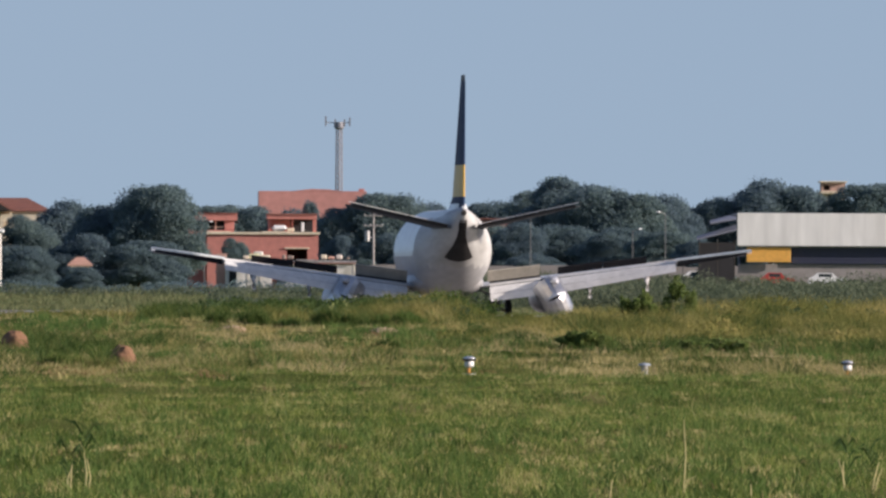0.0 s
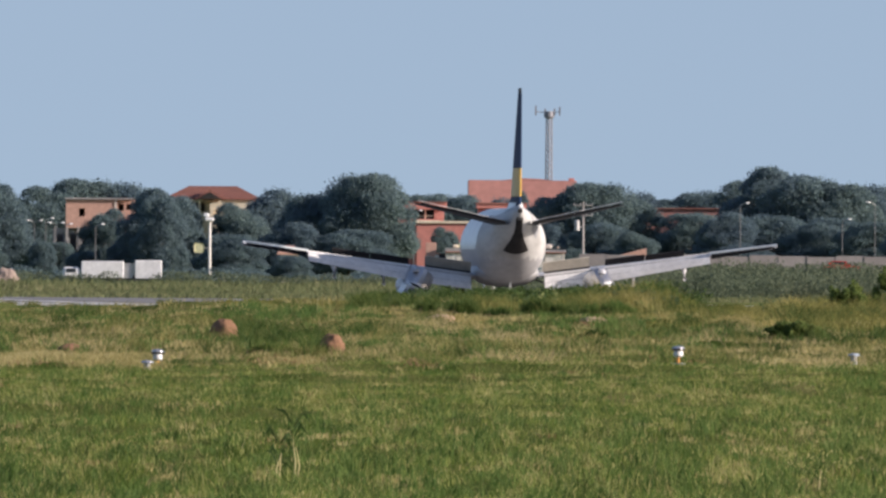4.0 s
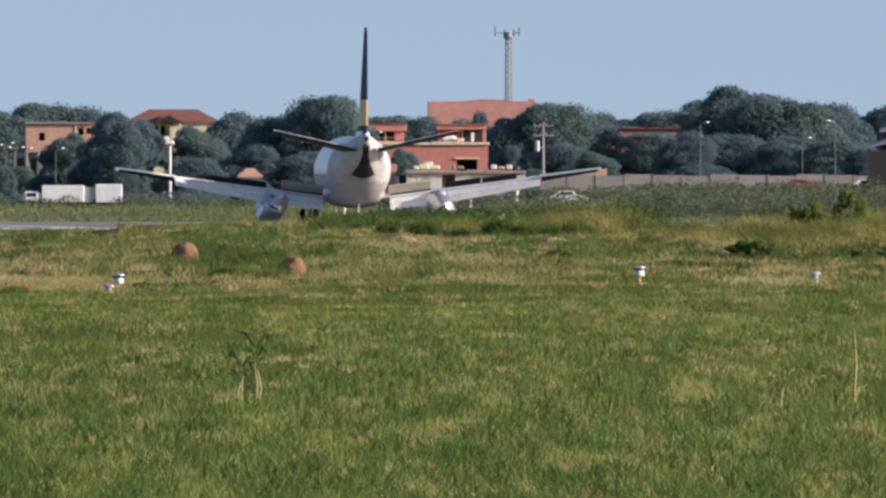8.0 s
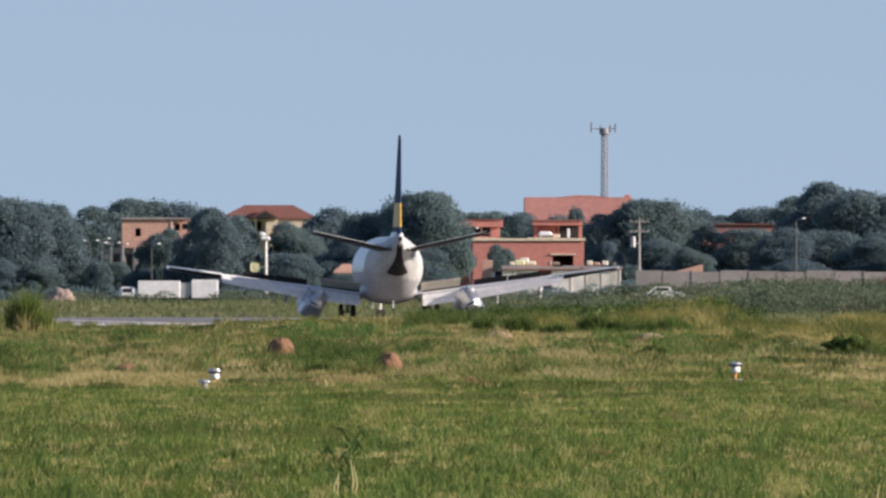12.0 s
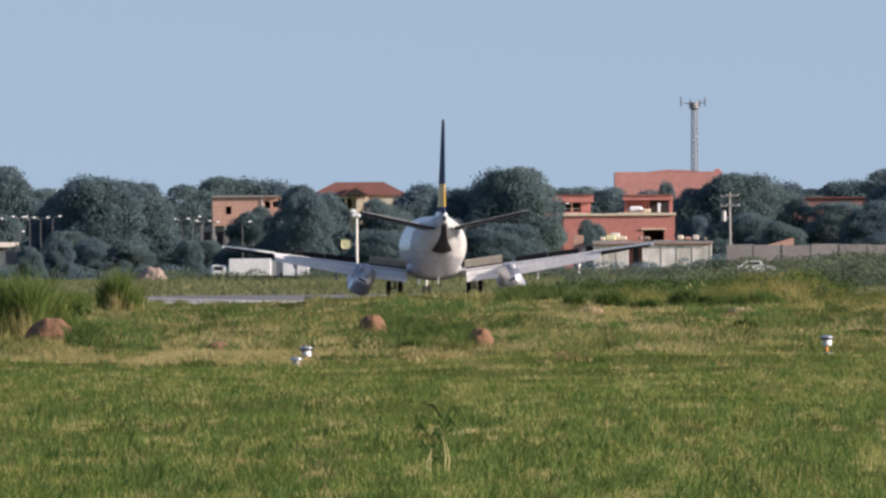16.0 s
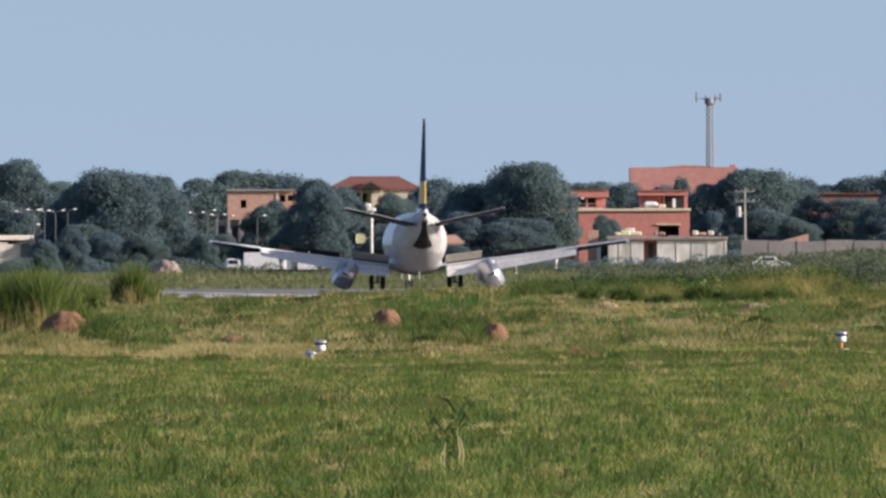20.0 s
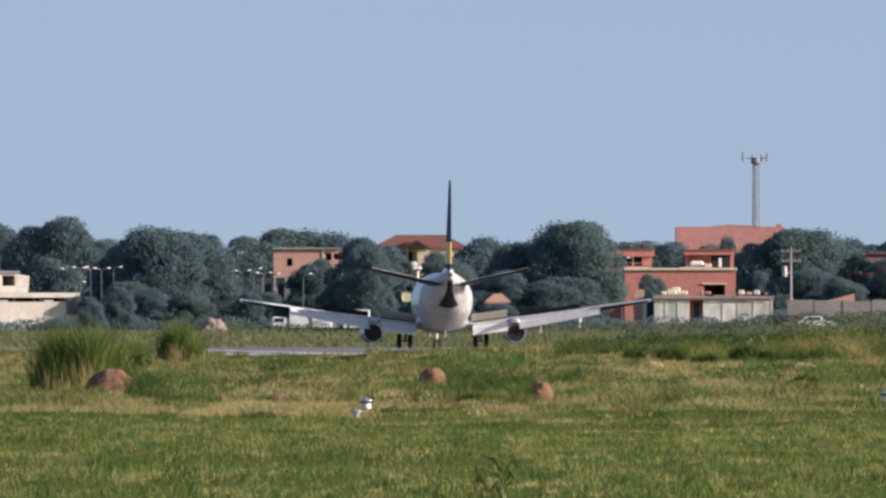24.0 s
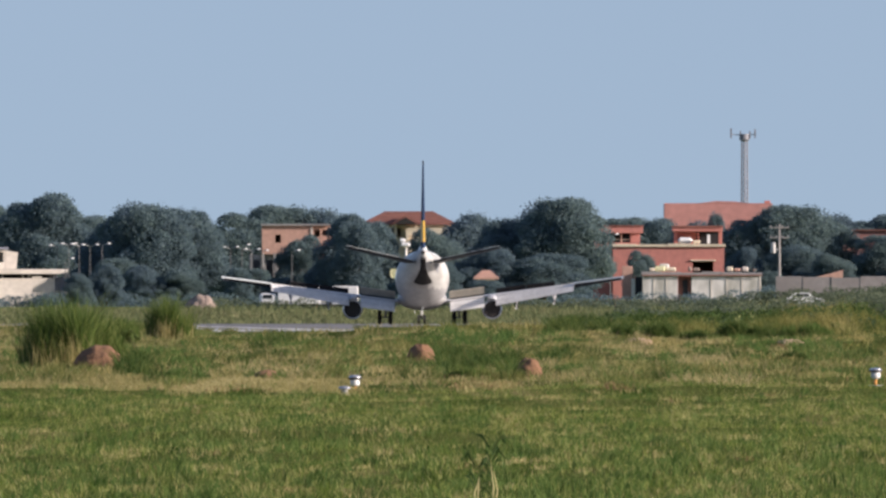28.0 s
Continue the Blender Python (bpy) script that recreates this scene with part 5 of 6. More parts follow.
# ---- masts, poles ----
def mast():
    d, u = 3300, 456.5
    x = u / F * d
    g = float(ground_z(x, d))
    top = spot(u, -238, d).z - g
    ob = thing("radio_mast", "tall grey radio mast with antennas on top", "mast", (x, d, g))
    legs = [(0.56, 0.32), (-0.56, 0.32), (0, -0.64)]
    for a, b in legs:
        part("leg", tube(bmesh.new(), [(a, b, -0.2), (a * 0.72, b * 0.72, top)], [0.10, 0.08], 8), MAST, ob)
    n = 30
    for k in range(n):
        z0, z1 = top * k / n, top * (k + 1) / n
        s0, s1 = 1 - 0.28 * k / n, 1 - 0.28 * (k + 1) / n
        for i in range(3):
            a, b = legs[i], legs[(i + 1) % 3]
            part("diagonal_brace", tube(bmesh.new(), [(a[0] * s0, a[1] * s0, z0), (b[0] * s1, b[1] * s1, z1)], 0.05, 4), MAST, ob)
            part("cross_bar", tube(bmesh.new(), [(a[0] * s1, a[1] * s1, z1), (b[0] * s1, b[1] * s1, z1)], 0.05, 4), MAST, ob)
    part("cable_ladder", boxed(-0.05, 0.05, -0.12, 0.0, 0, top, 0.0), MAST, ob)
    part("platform", tube(bmesh.new(), [(0, 0, top - 1.0), (0, 0, top - 0.7), (0, 0, top + 0.1)], [0.4, 0.75, 0.75], 14), MAST, ob)
    for k, (dx, hh) in enumerate(((-1.95, 0.9), (-0.6, 0.5), (0.75, 0.5), (1.5, 0.75))):
        part("antenna", boxed(dx - 0.11, dx + 0.11, -0.5, -0.3, top - 0.5, top + hh), MAST, ob)
        part("antenna_arm", tube(bmesh.new(), [(0, 0, top - 0.1), (dx, -0.4, top + 0.05)], 0.06, 6), MAST, ob)


mast()


def utility_pole():
    d, u = 2650, 517
    x = u / F * d
    g = float(ground_z(x, d))
    top = spot(u, -82, d).z - g
    ob = thing("utility_pole", "concrete utility pole with a transformer and crossarms", "utility pole", (x, d, g))
    part("shaft", tube(bmesh.new(), [(0, 0, -0.3), (0, 0, top)], [0.18, 0.11], 10), CONCRETE, ob)
    for z in (0.35, 1.5):
        part("crossarm", boxed(-1.1, 1.1, -0.12, 0.0, top - z - 0.12, top - z, 0.01), CONCRETE, ob)
        for dx in (-1.0, -0.35, 0.35, 1.0):
            part("insulator", tube(bmesh.new(), [(dx, -0.06, top - z), (dx, -0.06, top - z + 0.22)], [0.04, 0.03], 8), METAL, ob)
    part("transformer", tube(bmesh.new(), [(-0.72, -0.1, top - 3.4), (-0.72, -0.1, top - 3.3), (-0.72, -0.1, top - 2.2), (-0.72, -0.1, top - 2.1)], [0.22, 0.3, 0.3, 0.22], 14), METAL, ob, "pale grey transformer")
    part("bracket", boxed(-0.5, 0, -0.1, 0.0, top - 3.0, top - 2.8), METAL, ob)


utility_pole()


def street_lamp(u, top, d, arms, seed):
    x = u / F * d
    g = float(ground_z(x, d))
    high = spot(u, top, d).z - g
    ob = thing("street_lamp", "grey street lamp with white lamp heads", "street lamp", (x, d, g), group="street lamps")
    part("pole", tube(bmesh.new(), [(0, 0, -0.2), (0, 0, high)], [0.055, 0.035], 8), POLE, ob)
    for s in arms:
        part("arm", tube(bmesh.new(), [(0, 0, high - 0.1), (s * 0.35, -0.2, high + 0.12), (s * 0.7, -0.3, high + 0.16)], 0.05, 6), METAL, ob)
        bm = bmesh.new()
        loft(bm, [[(s * (0.6 + a * 0.5), -0.3 + b * w, high + 0.14 + c * 0.14) for b, c in ((-0.3, 0), (0.3, 0), (0.22, 1), (-0.22, 1))] for a, w in ((0, 0.6), (0.3, 1), (0.9, 0.7))])
        part("lamp_head", bm, LAMP_WHITE, ob, "white lamp head")


for k, (u, top, d, arms) in enumerate(((-685, -44, 2640, (-1, 1)), (-664, -46, 2700, (1,)), (-704, -45, 2720, (-1,)), (-722, -46, 2760, (-1, 1)), (-742, -43, 2800, (-1,)), (-440, -40, 2800, (-1, 1)), (-420, -44, 2840, (1,)),
                                       (-402, -36, 2780, (-1, 1)), (-388, -34, 2760, (1,)), (-333, -34, 2700, (1,)), (1026, -82, 2640, (-1,)), (791, -79, 2660, (1,)), (969, -52, 2650, (1,)), (222, -62, 2835, (1,)), (-728, -20, 2640, (1,)))):
    street_lamp(u, top, d, arms, k)

# lamp post with a floodlight box and a yellow sign
x = -134 / F * 2620
g = float(ground_z(x, 2620))
ob = thing("floodlight_post", "concrete post with a white floodlight box and a yellow sign", "lamp post", (x, 2620, g))
top = spot(-134, -48, 2620).z - g
part("post", tube(bmesh.new(), [(0, 0, -0.2), (0, 0, top)], [0.20, 0.15], 8), WHITEWASH, ob)
part("floodlight", boxed(-0.6, 0.5, -0.9, 0.2, top - 0.35, top + 0.12, 0.14), LAMP_WHITE, ob, "white floodlight box")
part("floodlight_cap", boxed(-0.75, -0.05, -0.6, 0.2, top + 0.14, top + 0.62, 0.14), LAMP_WHITE, ob)
part("sign", boxed(-1.75, -0.6, -0.45, -0.3, top - 3.9, top - 2.8, 0.2), SIGN_YELLOW, ob, "round-cornered yellow sign")
part("sign_arm", boxed(-0.7, 0, -0.3, -0.15, top - 3.4, top - 3.3), METAL, ob)


# ---- vehicles ----
def parked_car(u, d, length, mat, name, label, turn=0):
    x = u / F * d
    g = float(ground_z(x, d))
    ob = thing(name, label, "car", (x, d, g), turn, "parked cars")
    L = length / 2
    bm = bmesh.new()
    prof = ((-L, 0.35), (L, 0.35), (L, 0.75), (L * 0.9, 0.88), (L * 0.45, 0.95), (L * 0.2, 1.42), (-L * 0.55, 1.45), (-L * 0.85, 0.98), (-L, 0.9))
    loft(bm, [[(px, y, pz) for px, pz in prof] for y in (-0.85, 0.85)])
    body = part("body", bm, mat, ob)
    for y in (-0.862, 0.852):
        part("side_window", boxed(-L * 0.5, L * 0.16, y, y + 0.01, 1.02, 1.34), CAR_GLASS, ob)
    for px in (-L * 0.62, L * 0.62):
        for y in (-0.8, 0.8):
            part("wheel", tube(bmesh.new(), [(px, y - 0.1, 0.32), (px, y + 0.1, 0.32)], 0.32, 14), TYRE, ob)


parked_car(969, 2540, 4.2, CAR_RED, "red_car", "red car parked by the boundary wall")
parked_car(1087, 2530, 4.2, CAR_WHITE, "white_car", "white car parked by the boundary wall")
parked_car(1222, 2400, 3.6, CAR_RED, "red_car", "red car parked before the hangar")
parked_car(1311, 2400, 4.2, CAR_WHITE, "white_car", "white car parked before the hangar")
parked_car(563, 2370, 3.9, CAR_WHITE, "white_car", "white car half hidden by scrub")

x = -288 / F * 2480
g = float(ground_z(x, 2480))
ob = thing("white_truck", "white box truck parked at the edge of the field", "truck", (x, 2480, g))
part("cargo_box", boxed(-4.3, 0.3, -1.2, 1.2, 0.55, 2.40, 0.08), CAR_WHITE, ob)
part("box_gap", boxed(0.302, 1.498, -1.0, 1.0, 0.55, 2.20), METAL, ob, "grey coupling between two white boxes")
part("cargo_box", boxed(1.5, 4.4, -1.2, 1.2, 0.50, 2.52, 0.08), CAR_WHITE, ob)
part("cab", boxed(-6.3, -4.45, -1.1, 1.1, 0.5, 1.75, 0.25), CAR_WHITE, ob)
part("windscreen", boxed(-5.9, -4.9, -1.13, -1.11, 1.15, 1.6), CAR_GLASS, ob)
part("chassis", boxed(-6.1, 4.2, -0.9, 0.9, 0.4, 0.54), SOOT_BLACK, ob)
for px in (-5.4, 1.6, 3.0):
    for y in (-0.95, 0.95):
        part("wheel", tube(bmesh.new(), [(px, y - 0.14, 0.45), (px, y + 0.14, 0.45)], 0.45, 14), TYRE, ob)

mound_x = -492 / F * 2450
bm = bmesh.new()
bmesh.ops.create_icosphere(bm, subdivisions=4, radius=1)
for q in bm.verts:
    k = 1 + 0.14 * noise.noise(q.co * 2.0) + 0.08 * noise.noise(q.co * 5 + Vector((3, 0, 0)))
    q.co = Vector((q.co.x * 1.65 * k, q.co.y * 1.3 * k, max(q.co.z, -0.2) * 1.6 * k))
ob = new("earth_heap", mesh_of(bm, RUBBLE))
ob.location = (mound_x, 2450, float(ground_z(mound_x, 2450)))
tagged(ob, "heap of brown earth and rubble at the edge of the field", "rubble")


# ---- aircraft ----
def ring(y, zc, rx, rz, n=40):
    return [(math.cos(k * math.tau / n) * rx, y, zc + math.sin(k * math.tau / n) * rz) for k in range(n)]


BODY = ((15.3, 2.75, 0.05, 0.05), (15.0, 2.76, 0.45, 0.42), (14.3, 2.85, 0.92, 0.88), (13.2, 3.0, 1.36, 1.35), (12.0, 3.12, 1.66, 1.72), (10.5, 3.18, 1.83, 1.95), (9.0, 3.2, 1.88, 2.0),
        (0, 3.2, 1.88, 2.0), (-4.6, 3.2, 1.88, 2.0), (-6.0, 3.26, 1.84, 1.94), (-7.5, 3.42, 1.72, 1.77), (-9.0, 3.66, 1.5, 1.53), (-10.5, 3.98, 1.2, 1.22), (-12.0, 4.34, 0.85, 0.9), (-13.2, 4.66, 0.52, 0.60), (-14.2, 4.92, 0.26, 0.34), (-14.6, 5.02, 0.10, 0.14))


def body_at(y):
    ys = [b[0] for b in BODY][::-1]
    return [float(np.interp(y, ys, [b[i] for b in BODY][::-1])) for i in (1, 2, 3)]


def foil(x, le, te, z, thick, n=9):
    """A wing section at span x from le to te (y), the upper side and then the lower."""
    up, lo = [], []
    for k in range(n):
        s = k / (n - 1)
        t = thick * 2.6 * (math.sqrt(s) * 0.6 - 0.35 * s - 0.25 * s * s) * 0.9
        y = le + (te - le) * s
        up.append((x, y, z + t * 0.6))
        lo.append((x, y, z - t * 0.4 - 0.002))
    return up + lo[::-1]


def wing_z(x):
    return 1.62 + (abs(x) - 1.8) * 0.131


def wing_te(x):
    x = abs(x)
    return -2.5 if x < 5.0 else -2.5 - (x - 5.0) * 0.27


def wing_le(x):
    return 4.2 - (abs(x) - 1.8) * 0.61


def aircraft():
    ob = thing("airliner", "white twin-jet airliner with a navy and yellow tail fin", "airplane")
    stations = [BODY[0]]
    for a, b in zip(BODY, BODY[1:]):
        n = max(1, round(abs(b[0] - a[0]) / 0.8))
        stations += [tuple(p + (q - p) * (i + 1) / n for p, q in zip(a, b)) for i in range(n)]
    hull = part("fuselage", loft(bmesh.new(), [ring(*b, n=64) for b in stations]), PLANE_WHITE, ob, "white fuselage with a pale grey belly", smooth=True)
    hull.data.materials.append(PLANE_BELLY)
    hull.data.materials.append(TAIL_DIRTY)
    for f in hull.data.polygons:
        if f.center.z < 3.1 + max(0.0, -5.5 - f.center.y) * 0.33:
            f.material_index = 1
        if f.center.y < -6.2 and 2.5 < f.center.z < 4.75 + max(0.0, -8.5 - f.center.y) * 0.06:
            f.material_index = 2
    # wing-to-body fairing
    part("belly_fairing", loft(bmesh.new(), [ring(y, 1.80, rx, rz) for y, rx, rz in ((6.5, 0.3, 0.1), (5.0, 1.3, 0.5), (3.0, 1.72, 0.78), (-1.5, 1.74, 0.80), (-4.0, 1.4, 0.55), (-6.2, 0.4, 0.1))]), PLANE_BELLY, ob, smooth=True)
    # dark sooty panel under the tail
    n, rows = 10, []
    for y, half in ((-14.3, 0.7), (-13.9, 0.6), (-13.4, 0.38), (-12.8, 0.35), (-11.9, 0.43), (-11.2, 0.52), (-10.5, 0.58)):
        zc, rx, rz = body_at(y)
        rows.append([(math.sin(half * (2 * k / n - 1)) * (rx + 0.015), y, zc - math.cos(half * (2 * k / n - 1)) * (rz + 0.015)) for k in range(n + 1)])
    bm = bmesh.new()
    vs = [[bm.verts.new(p) for p in r] for r in rows]
    for a, b in zip(vs, vs[1:]):
        for i in range(n):
            bm.faces.new((a[i], a[i + 1], b[i + 1], b[i]))
    part("tail_panel", bm, SOOT_BLACK, ob, "dark sooty panel under the tail", smooth=True)
    part("exhaust_pipe", tube(bmesh.new(), [(0, -14.4, 4.98), (0, -14.75, 5.03)], [0.14, 0.12], 14), SOOT_BLACK, ob)
    part("tail_light", tube(bmesh.new(), [(0, -14.1, 5.22), (0, -14.5, 5.28)], [0.12, 0.07], 10), LAMP_WHITE, ob)

    for s in (-1, 1):
        w = part("wing", loft(bmesh.new(), [foil(s * x, wing_le(x), wing_te(x), wing_z(x), th) for x, th in ((0.6, 0.62), (1.8, 0.60), (5.0, 0.46), (10.5, 0.28), (13.9, 0.16), (14.17, 0.05))]), PLANE_GREY, ob, "light grey swept wing", smooth=True)
        part("leading_edge", loft(bmesh.new(), [[(s * x, wing_le(x) + 0.12, wing_z(x) - 0.03), (s * x, wing_le(x) - 0.1, wing_z(x) + 0.13), (s * x, wing_le(x) - 0.1, wing_z(x) - 0.12)] for x in (5.3, 14.0)]), STEEL, w)
        # flaps, drooped in three slotted panels
        for x0, x1, name in ((1.95, 4.35, "inboard_flap"), (5.15, 10.6, "outboard_flap")):
            chain = ((0.0, 0.06, 0.30, 14), (0.39, -0.11, 0.60, 34), (0.92, -0.53, 0.42, 50))
            fl = None
            for dy, dz, chord, ang in chain:
                rings = []
                for x in (x0, x1):
                    c = chord * (0.9 if x < 6 else 0.52)
                    shrink = 0.86 if x < 6 else 0.52
                    ca, sa = math.cos(radians(ang)), math.sin(radians(ang))
                    y, z = wing_te(x) + 0.05 - dy * shrink, wing_z(x) + dz * shrink
                    t = 0.042
                    rings.append([(s * x, y, z + t), (s * x, y - c * ca * 0.5, z - c * sa * 0.5 + t * 1.1), (s * x, y - c * ca, z - c * sa), (s * x, y - c * ca * 0.5, z - c * sa * 0.5 - t), (s * x, y, z - t)])
                p = part(name if fl is None else "flap_segment", loft(bmesh.new(), rings), FLAP_WHITE, ob if fl is None else fl, "white drooped flap" if fl is None else "")
                fl = fl or p
        # Added plate behind the flaps darkens the gaps between their panels.
        for x0, x1 in ((1.95, 4.35), (5.15, 10.6)):
            part("flap_gap_plate", loft(bmesh.new(), [[(s * x, wing_te(x) + 0.16, wing_z(x) + 0.02), (s * x, wing_te(x) + 0.12, wing_z(x) + 0.02), (s * x, wing_te(x) + 0.12, wing_z(x) - dz), (s * x, wing_te(x) + 0.16, wing_z(x) - dz)] for x, dz in ((x0, 0.66), (x1, 0.66 if x1 < 6 else 0.34))]), PANEL_GREY, w, "grey plate added behind the flaps to darken their gaps")
        # Black strip stands for the shade between spoiler and flap.
        part("flap_slot_shade", loft(bmesh.new(), [[(s * x, wing_te(x) - 0.02, wing_z(x) + 0.105), (s * x, wing_te(x) - 0.06, wing_z(x) + 0.105), (s * x, wing_te(x) - 0.06, wing_z(x) + 0.20), (s * x, wing_te(x) - 0.02, wing_z(x) + 0.20)] for x in (1.95, 4.35)]), SOOT_BLACK, w, "black strip for the shade in the slot over the flap")
        # raised spoilers, the outboard ones coloured as if in shade
        for x0, x1, hinge, high, mat, name in ((1.9, 4.35, 0.75, 0.50, SPOILER_TAN, "inboard_spoiler"), (5.2, 7.25, 0.75, 0.33, SPOILER_SHADE, "outboard_spoiler"), (7.3, 9.3, 0.70, 0.30, SPOILER_SHADE, "outboard_spoiler")):
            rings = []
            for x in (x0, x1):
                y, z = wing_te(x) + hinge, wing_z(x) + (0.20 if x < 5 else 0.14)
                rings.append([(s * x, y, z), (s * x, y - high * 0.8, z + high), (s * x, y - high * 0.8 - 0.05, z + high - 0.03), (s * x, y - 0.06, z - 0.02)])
            part(name, loft(bmesh.new(), rings), mat, w, "raised spoiler darkened for shade" if mat is SPOILER_SHADE else "raised tan spoiler")
        # aileron darkened as if in shade, with a white strip for the sunlit top
        part("aileron", loft(bmesh.new(), [[(s * x, wing_te(x) + 0.02, wing_z(x) + 0.07), (s * x, wing_te(x) - 0.30, wing_z(x) + 0.07), (s * x, wing_te(x) + 0.02, wing_z(x) - h)] for x, h in ((10.7, 0.22), (13.9, 0.06))]), UNDERSIDE_SHADE, w, "aileron darkened for its shaded underside")
        part("lit_wing_edge", loft(bmesh.new(), [[(s * x, wing_te(x) + 0.1, wing_z(x) + 0.06), (s * x, wing_te(x) - 0.32, wing_z(x) + 0.05), (s * x, wing_te(x) - 0.32, wing_z(x) + 0.135), (s * x, wing_te(x) + 0.1, wing_z(x) + 0.17)] for x in (10.6, 14.1)]), PLANE_WHITE, w, "white strip for the sunlit upper edge of the wing")
        # flap track fairings
        for x in (6.6, 9.25):
            y, z = wing_te(x), wing_z(x)
            part("flap_track_fairing", tube(bmesh.new(), [(s * x, y + 1.6, z - 0.22), (s * x, y + 0.6, z - 0.38), (s * x, y - 0.5, z - 0.62), (s * x, y - 1.15, z - 1.12)], [0.03, 0.15, 0.15, 0.10], 8), FLAP_WHITE, ob, smooth=True)
        # stabiliser, grey darkened for its unlit underside, pale strip for its sunlit top edge
        def stab(x, th):
            le, te = -9.6 - (x - 0.5) * 0.66, -13.2 - (x - 0.5) * 0.26
            z = 4.16 + (x - 0.5) * 0.22
            return [(px, py, pz - 0.05 * (py - te)) for px, py, pz in foil(s * x, le, te, z, th)]
        st = part("stabiliser", loft(bmesh.new(), [stab(x, th) for x, th in ((0.3, 0.26), (2.5, 0.19), (5.3, 0.10), (5.46, 0.04))]), STAB_SHADE_GREY, ob, "swept stabiliser darkened for its unlit underside", smooth=True)
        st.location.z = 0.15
        part("lit_stabiliser_edge", loft(bmesh.new(), [[(s * x, -13.2 - (x - 0.5) * 0.26 + dy, 4.16 + (x - 0.5) * 0.22 + dz) for dy, dz in ((0.5, 0.128), (-0.60 + x * 0.06, 0.128), (-0.60 + x * 0.06, 0.15), (0.5, 0.15))] for x in (0.7, 5.35)]), FLAP_WHITE, st, "pale strip for the sunlit upper edge of the stabiliser")
        part("elevator", loft(bmesh.new(), [[(s * x, -13.18 - (x - 0.5) * 0.26, 4.16 + (x - 0.5) * 0.22 + 0.04), (s * x, -13.18 - (x - 0.5) * 0.26 - 0.8 + x * 0.08, 4.18 + (x - 0.5) * 0.22 + 0.10 - x * 0.01), (s * x, -13.18 - (x - 0.5) * 0.26, 4.16 + (x - 0.5) * 0.22 - 0.05)] for x in (0.7, 5.2)]), UNDERSIDE_SHADE, st)
        # engine
        ex, ez = s * 4.9, 1.05
        en = part("engine", tube(bmesh.new(), [(ex, 5.3, ez), (ex, 5.15, ez), (ex, 4.2, ez), (ex, 1.0, ez), (ex, -1.2, ez), (ex, -2.9, ez)], [0.52, 0.60, 0.68, 0.68, 0.66, 0.62], 28), PLANE_GREY, ob, "grey engine nacelle", smooth=True)
        part("nozzle", tube(bmesh.new(), [(ex, -2.85, ez), (ex, -3.25, ez)], [0.64, 0.63], 28, cap=False), BURNT, en, smooth=True)
        part("exhaust_duct", tube(bmesh.new(), [(ex, -2.91, ez), (ex, -3.2, ez)], [0.62, 0.62], 28), SOOT_BLACK, en, "sooty exhaust duct")
        part("pylon", boxed(ex - 0.18, ex + 0.18, -3.0, 3.0, ez + 0.55, wing_z(4.9) + 0.05, 0.05), PLANE_GREY, en)
        part("pylon_tail", loft(bmesh.new(), [[(ex + a * w, y, ez + 0.80 + b * h) for a, b in ((-1, -0.6), (1, -0.6), (1, 0.3), (0.5, 1), (-0.5, 1), (-1, 0.3))] for y, w, h in ((-0.6, 0.2, 0.25), (-2.4, 0.34, 0.28), (-3.7, 0.26, 0.2), (-4.3, 0.08, 0.08))]), PLANE_GREY, en)
        # main gear
        gx = s * 2.62
        gear = part("main_gear", tube(bmesh.new(), [(gx - s * 0.25, 0.1, 1.7), (gx, 0, 0.52)], [0.11, 0.09], 10), METAL, ob, "grey landing gear leg")
        part("axle", tube(bmesh.new(), [(gx - 0.5, 0, 0.5), (gx + 0.5, 0, 0.5)], 0.06, 8), METAL, gear)
        part("gear_door", boxed(gx + s * 0.16 - 0.02, gx + s * 0.16 + 0.02, -0.35, 0.35, 0.75, 1.45, 0.01), PLANE_WHITE, gear)
        part("side_brace", tube(bmesh.new(), [(gx - s * 1.1, 0, 1.5), (gx, 0, 0.95)], 0.05, 6), METAL, gear)
        for k in (-0.38, 0.38):
            wh = part("wheel", tube(bmesh.new(), [(gx + k - 0.15, 0, 0.5), (gx + k - 0.12, 0, 0.5), (gx + k - 0.06, 0, 0.5), (gx + k + 0.06, 0, 0.5), (gx + k + 0.12, 0, 0.5), (gx + k + 0.15, 0, 0.5)], [0.36, 0.45, 0.5, 0.5, 0.45, 0.36], 22), TYRE, gear, smooth=True)
            part("hub", tube(bmesh.new(), [(gx + k - 0.155, 0, 0.5), (gx + k + 0.155, 0, 0.5)], 0.22, 14), METAL, wh, "pale wheel hub")
    # reverser buckets: an upper and a lower half shell on each engine, hinged at the nozzle
    for s in (-1, 1):
        en = [c for c in ob.children if c.name.startswith("engine")][0 if s < 0 else 1]
        for top in (1, -1):
            bm = bmesh.new()
            outer, inner = [], []
            for j in range(9):
                a = radians(-80 + 160 * j / 8)
                for lst, r in ((outer, 0.72), (inner, 0.67)):
                    lst.append((math.sin(a) * r, math.cos(a) * r * top))
            rings = []
            for y, k in ((0.0, 0.97), (-0.25, 1.0), (-0.75, 1.0), (-0.95, 0.97), (-1.05, 0.92)):
                rings.append([(x * k, y, z * k - 0.02 * top) for x, z in outer] + [(x * k, y, z * k - 0.02 * top) for x, z in inner[::-1]])
            loft(bm, rings)
            door = part("reverser_bucket", bm, BUCKET, en, "bare steel thrust reverser bucket")
            BUCKETS.append((door, s, top))
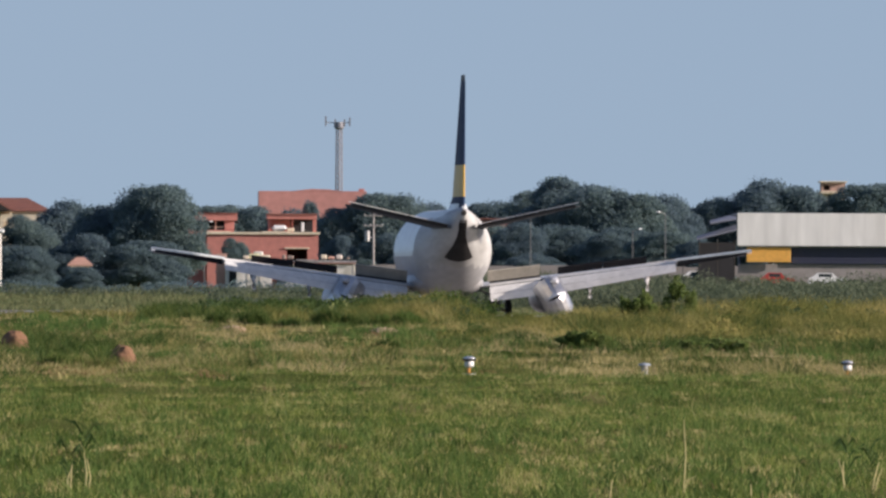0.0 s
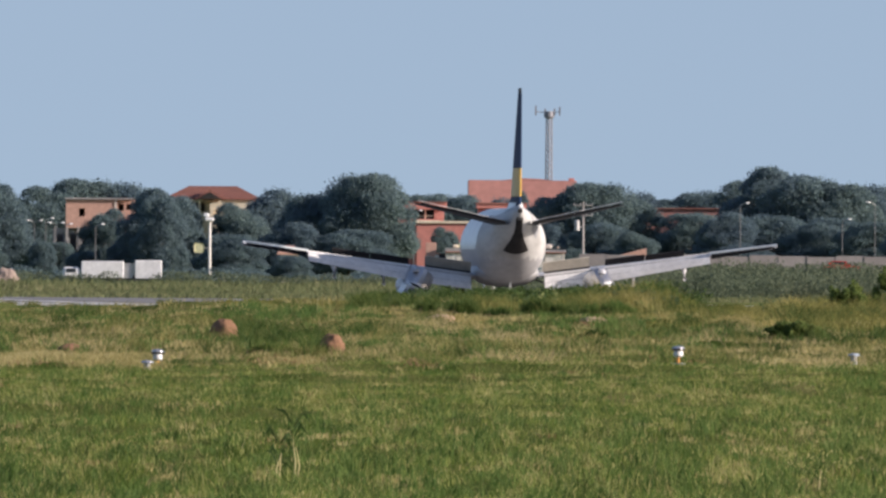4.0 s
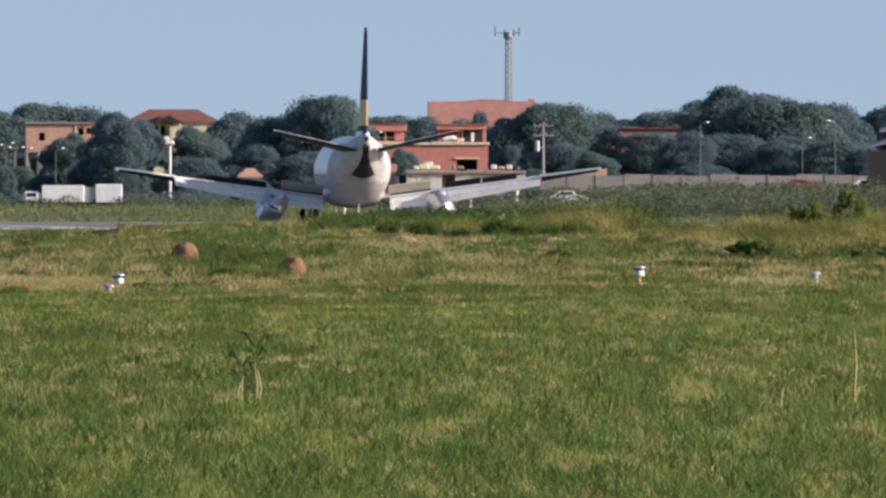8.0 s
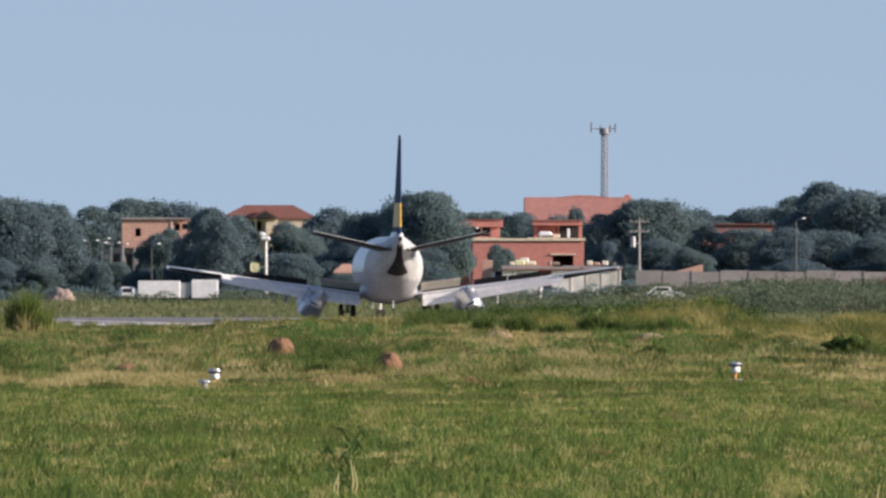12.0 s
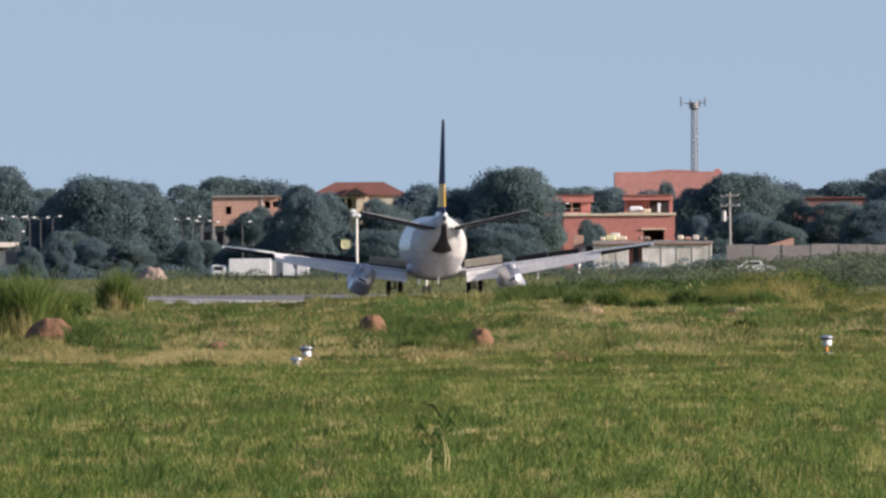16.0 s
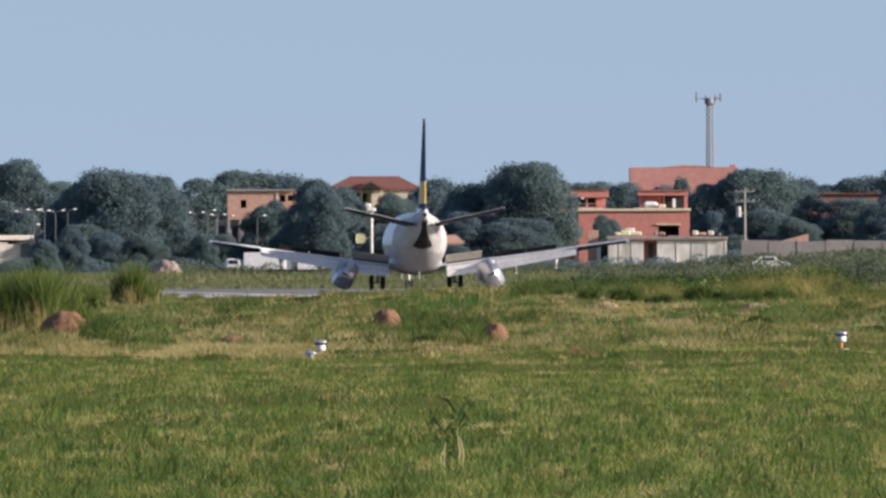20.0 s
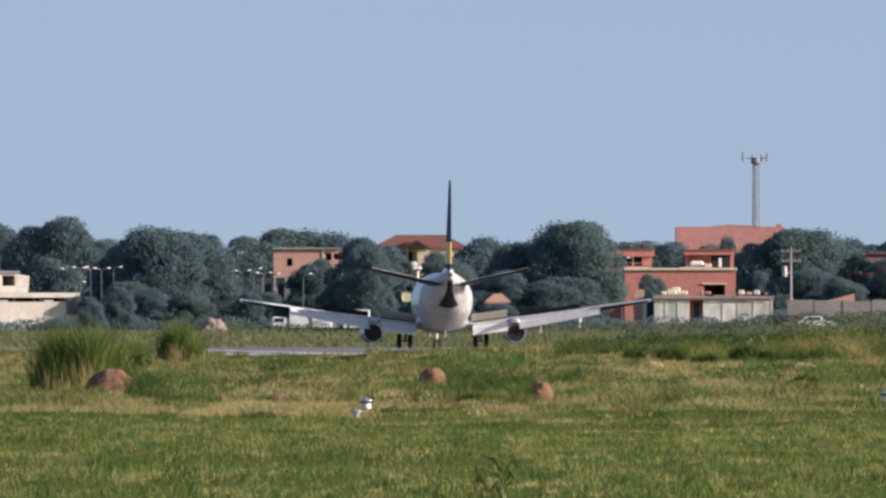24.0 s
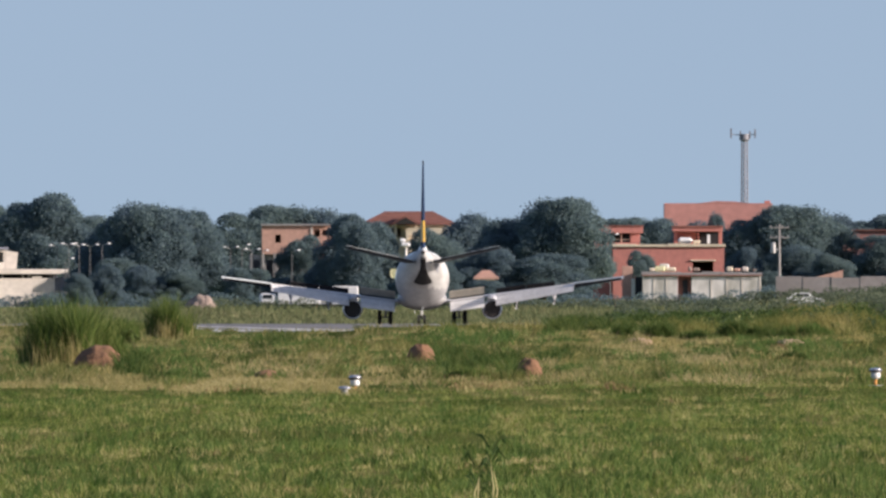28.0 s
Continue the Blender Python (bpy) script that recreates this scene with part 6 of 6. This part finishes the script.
    # fin
    def fin_ring(z):
        k = (z - 5.0) / 6.25
        le, te = -6.9 - 5.2 * k, -13.0 - 1.5 * k
        t = 0.22 * (1 - k) + 0.08
        return [(0, le, z), (t * 0.5, le - 0.5, z), (t * 0.62, (le + te) / 2, z), (0.03, te, z), (-0.03, te, z), (-t * 0.62, (le + te) / 2, z), (-t * 0.5, le - 0.5, z)]
    fin = part("fin", loft(bmesh.new(), [fin_ring(z) for z in (4.6, 5.62)]), NAVY, ob, "navy fin with a broad yellow band", smooth=False)
    fin.location.z = 0.15
    part("yellow_band", loft(bmesh.new(), [fin_ring(z) for z in (5.622, 7.1)]), YELLOW, fin, "yellow band")
    part("fin_upper", loft(bmesh.new(), [fin_ring(z) for z in (7.102, 11.0)]), NAVY, fin)
    part("fin_cap", loft(bmesh.new(), [fin_ring(z) for z in (11.002, 11.22, 11.28)]), STAB_SHADE_GREY, fin, "grey fin cap")
    part("dorsal_fin", loft(bmesh.new(), [[(0, -3.2, 5.15), (0.04, -3.4, 5.12), (-0.04, -3.4, 5.12)], [(0, -7.4, 5.9), (0.16, -7.6, 4.95), (-0.16, -7.6, 4.95)]]), NAVY, fin)
    for z0, z1, mat in ((5.1, 5.62, NAVY), (5.622, 7.1, YELLOW), (7.102, 11.0, NAVY)):
        rr = []
        for z in (z0, z1):
            k = (z - 5.0) / 6.25
            te = -13.02 - 1.5 * k
            t = 0.10 * (1 - k) + 0.05
            rr.append([(t, te + 0.02, z), (0.012, te - 1.1 + 0.55 * k, z), (-0.012, te - 1.1 + 0.55 * k, z), (-t, te + 0.02, z)])
        part("rudder", loft(bmesh.new(), rr), mat, fin, "rudder")
    # white fillet at the foot of the fin, grey patch under the right stabiliser
    part("fin_fillet", loft(bmesh.new(), [[(0, -6.6, z), (w, -8.2, z), (w * 0.9, -12.4, z), (0.02, -13.3, z), (-0.02, -13.3, z), (-w * 0.9, -12.4, z), (-w, -8.2, z)] for z, w in ((4.75, 0.62), (5.15, 0.36), (5.45, 0.24))]), PLANE_WHITE, ob, "white fillet at the foot of the fin")
    for s in (1,):
        bm = bmesh.new()
        vs = []
        for y in (-12.2, -11.5, -10.8):
            zc, rx, rz = body_at(y)
            vs.append([bm.verts.new((s * math.cos(radians(a)) * (rx + 0.015), y, zc + math.sin(radians(a)) * (rz + 0.015))) for a in (-26, -16, -6, 4)])
        for a, b in zip(vs, vs[1:]):
            for i in range(3):
                bm.faces.new((a[i], a[i + 1], b[i + 1], b[i]))
        part("tail_side_patch", bm, PANEL_GREY, ob, "grey patch on the tail cone under the right stabiliser", smooth=True)
    # nose gear
    ng = part("nose_gear", tube(bmesh.new(), [(0, 11.4, 1.6), (0, 11.3, 0.4)], [0.09, 0.07], 10), METAL, ob, "grey nose gear leg")
    for k in (-0.2, 0.2):
        part("wheel", tube(bmesh.new(), [(k - 0.09, 11.3, 0.34), (k + 0.09, 11.3, 0.34)], 0.34, 18), TYRE, ng)
    part("nose_gear_door", boxed(-0.5, -0.46, 10.9, 12.2, 0.75, 1.35, 0.01), PLANE_WHITE, ng)
    part("antenna_blade", boxed(-0.03, 0.03, -5.4, -5.0, 0.75, 1.25, 0.01), PLANE_WHITE, ob)
    return ob


BUCKETS = []
plane = aircraft()


def motions():
    walk(plane, [(t, pose(x, d, RUN_Z, 0, 0, a)) for t, x, d, a in [
        (0, 17.35, 1081.1, 2.5), (1, 15.75, 1114.5, 2.51), (2, 14.41, 1148, 2.52), (3, 13, 1181.3, 2.54),
        (3.5, 12.35, 1197.7, 2.54), (5.5, 8.96, 1261.4, 2.56), (6, 8.32, 1276.7, 2.57), (7, 7.21, 1306.4, 2.58),
        (8, 6.24, 1334.6, 2.59), (9, 5.68, 1361.3, 2.61), (10, 4.69, 1386.4, 2.62), (11, 3.64, 1409.8, 2.63),
        (11.5, 3.3, 1420.9, 2.64), (13.5, 1.56, 1460.5, 2.66), (14, 1.31, 1469.3, 2.66), (15, 0.64, 1485.7, 2.68),
        (16, 0.04, 1500.4, 2.69), (17, -0.58, 1513.5, 2.7), (18, -1.2, 1525.2, 2.63), (19, -1.73, 1535.6, 2.56),
        (20, -2.19, 1545, 2.49), (21, -2.67, 1553.5, 2.41), (21.5, -2.76, 1557.5, 2.38), (23.5, -3.58, 1572.8, 2.24),
        (24, -3.55, 1576.6, 2.2), (25, -3.79, 1584.5, 1.8), (26, -3.83, 1593.1, 1.4), (27, -3.96, 1602.8, 0.9),
        (28, -4.26, 1614.1, 0.4)]])
    # the buckets close behind the nozzles, then swing back along the nacelles
    for door, s, top in BUCKETS:
        tilt = pose(s * 4.9, -2.2, 1.05, 0, -s * 27, 0)
        stowed = tilt
        opened = tilt @ pose(0, -1.05, 0.70 * top, 62 * top, 0, 0)
        walk(door, [(0.0, opened), (21.6, opened), (23.2, stowed), (28.0, stowed)])


motions()
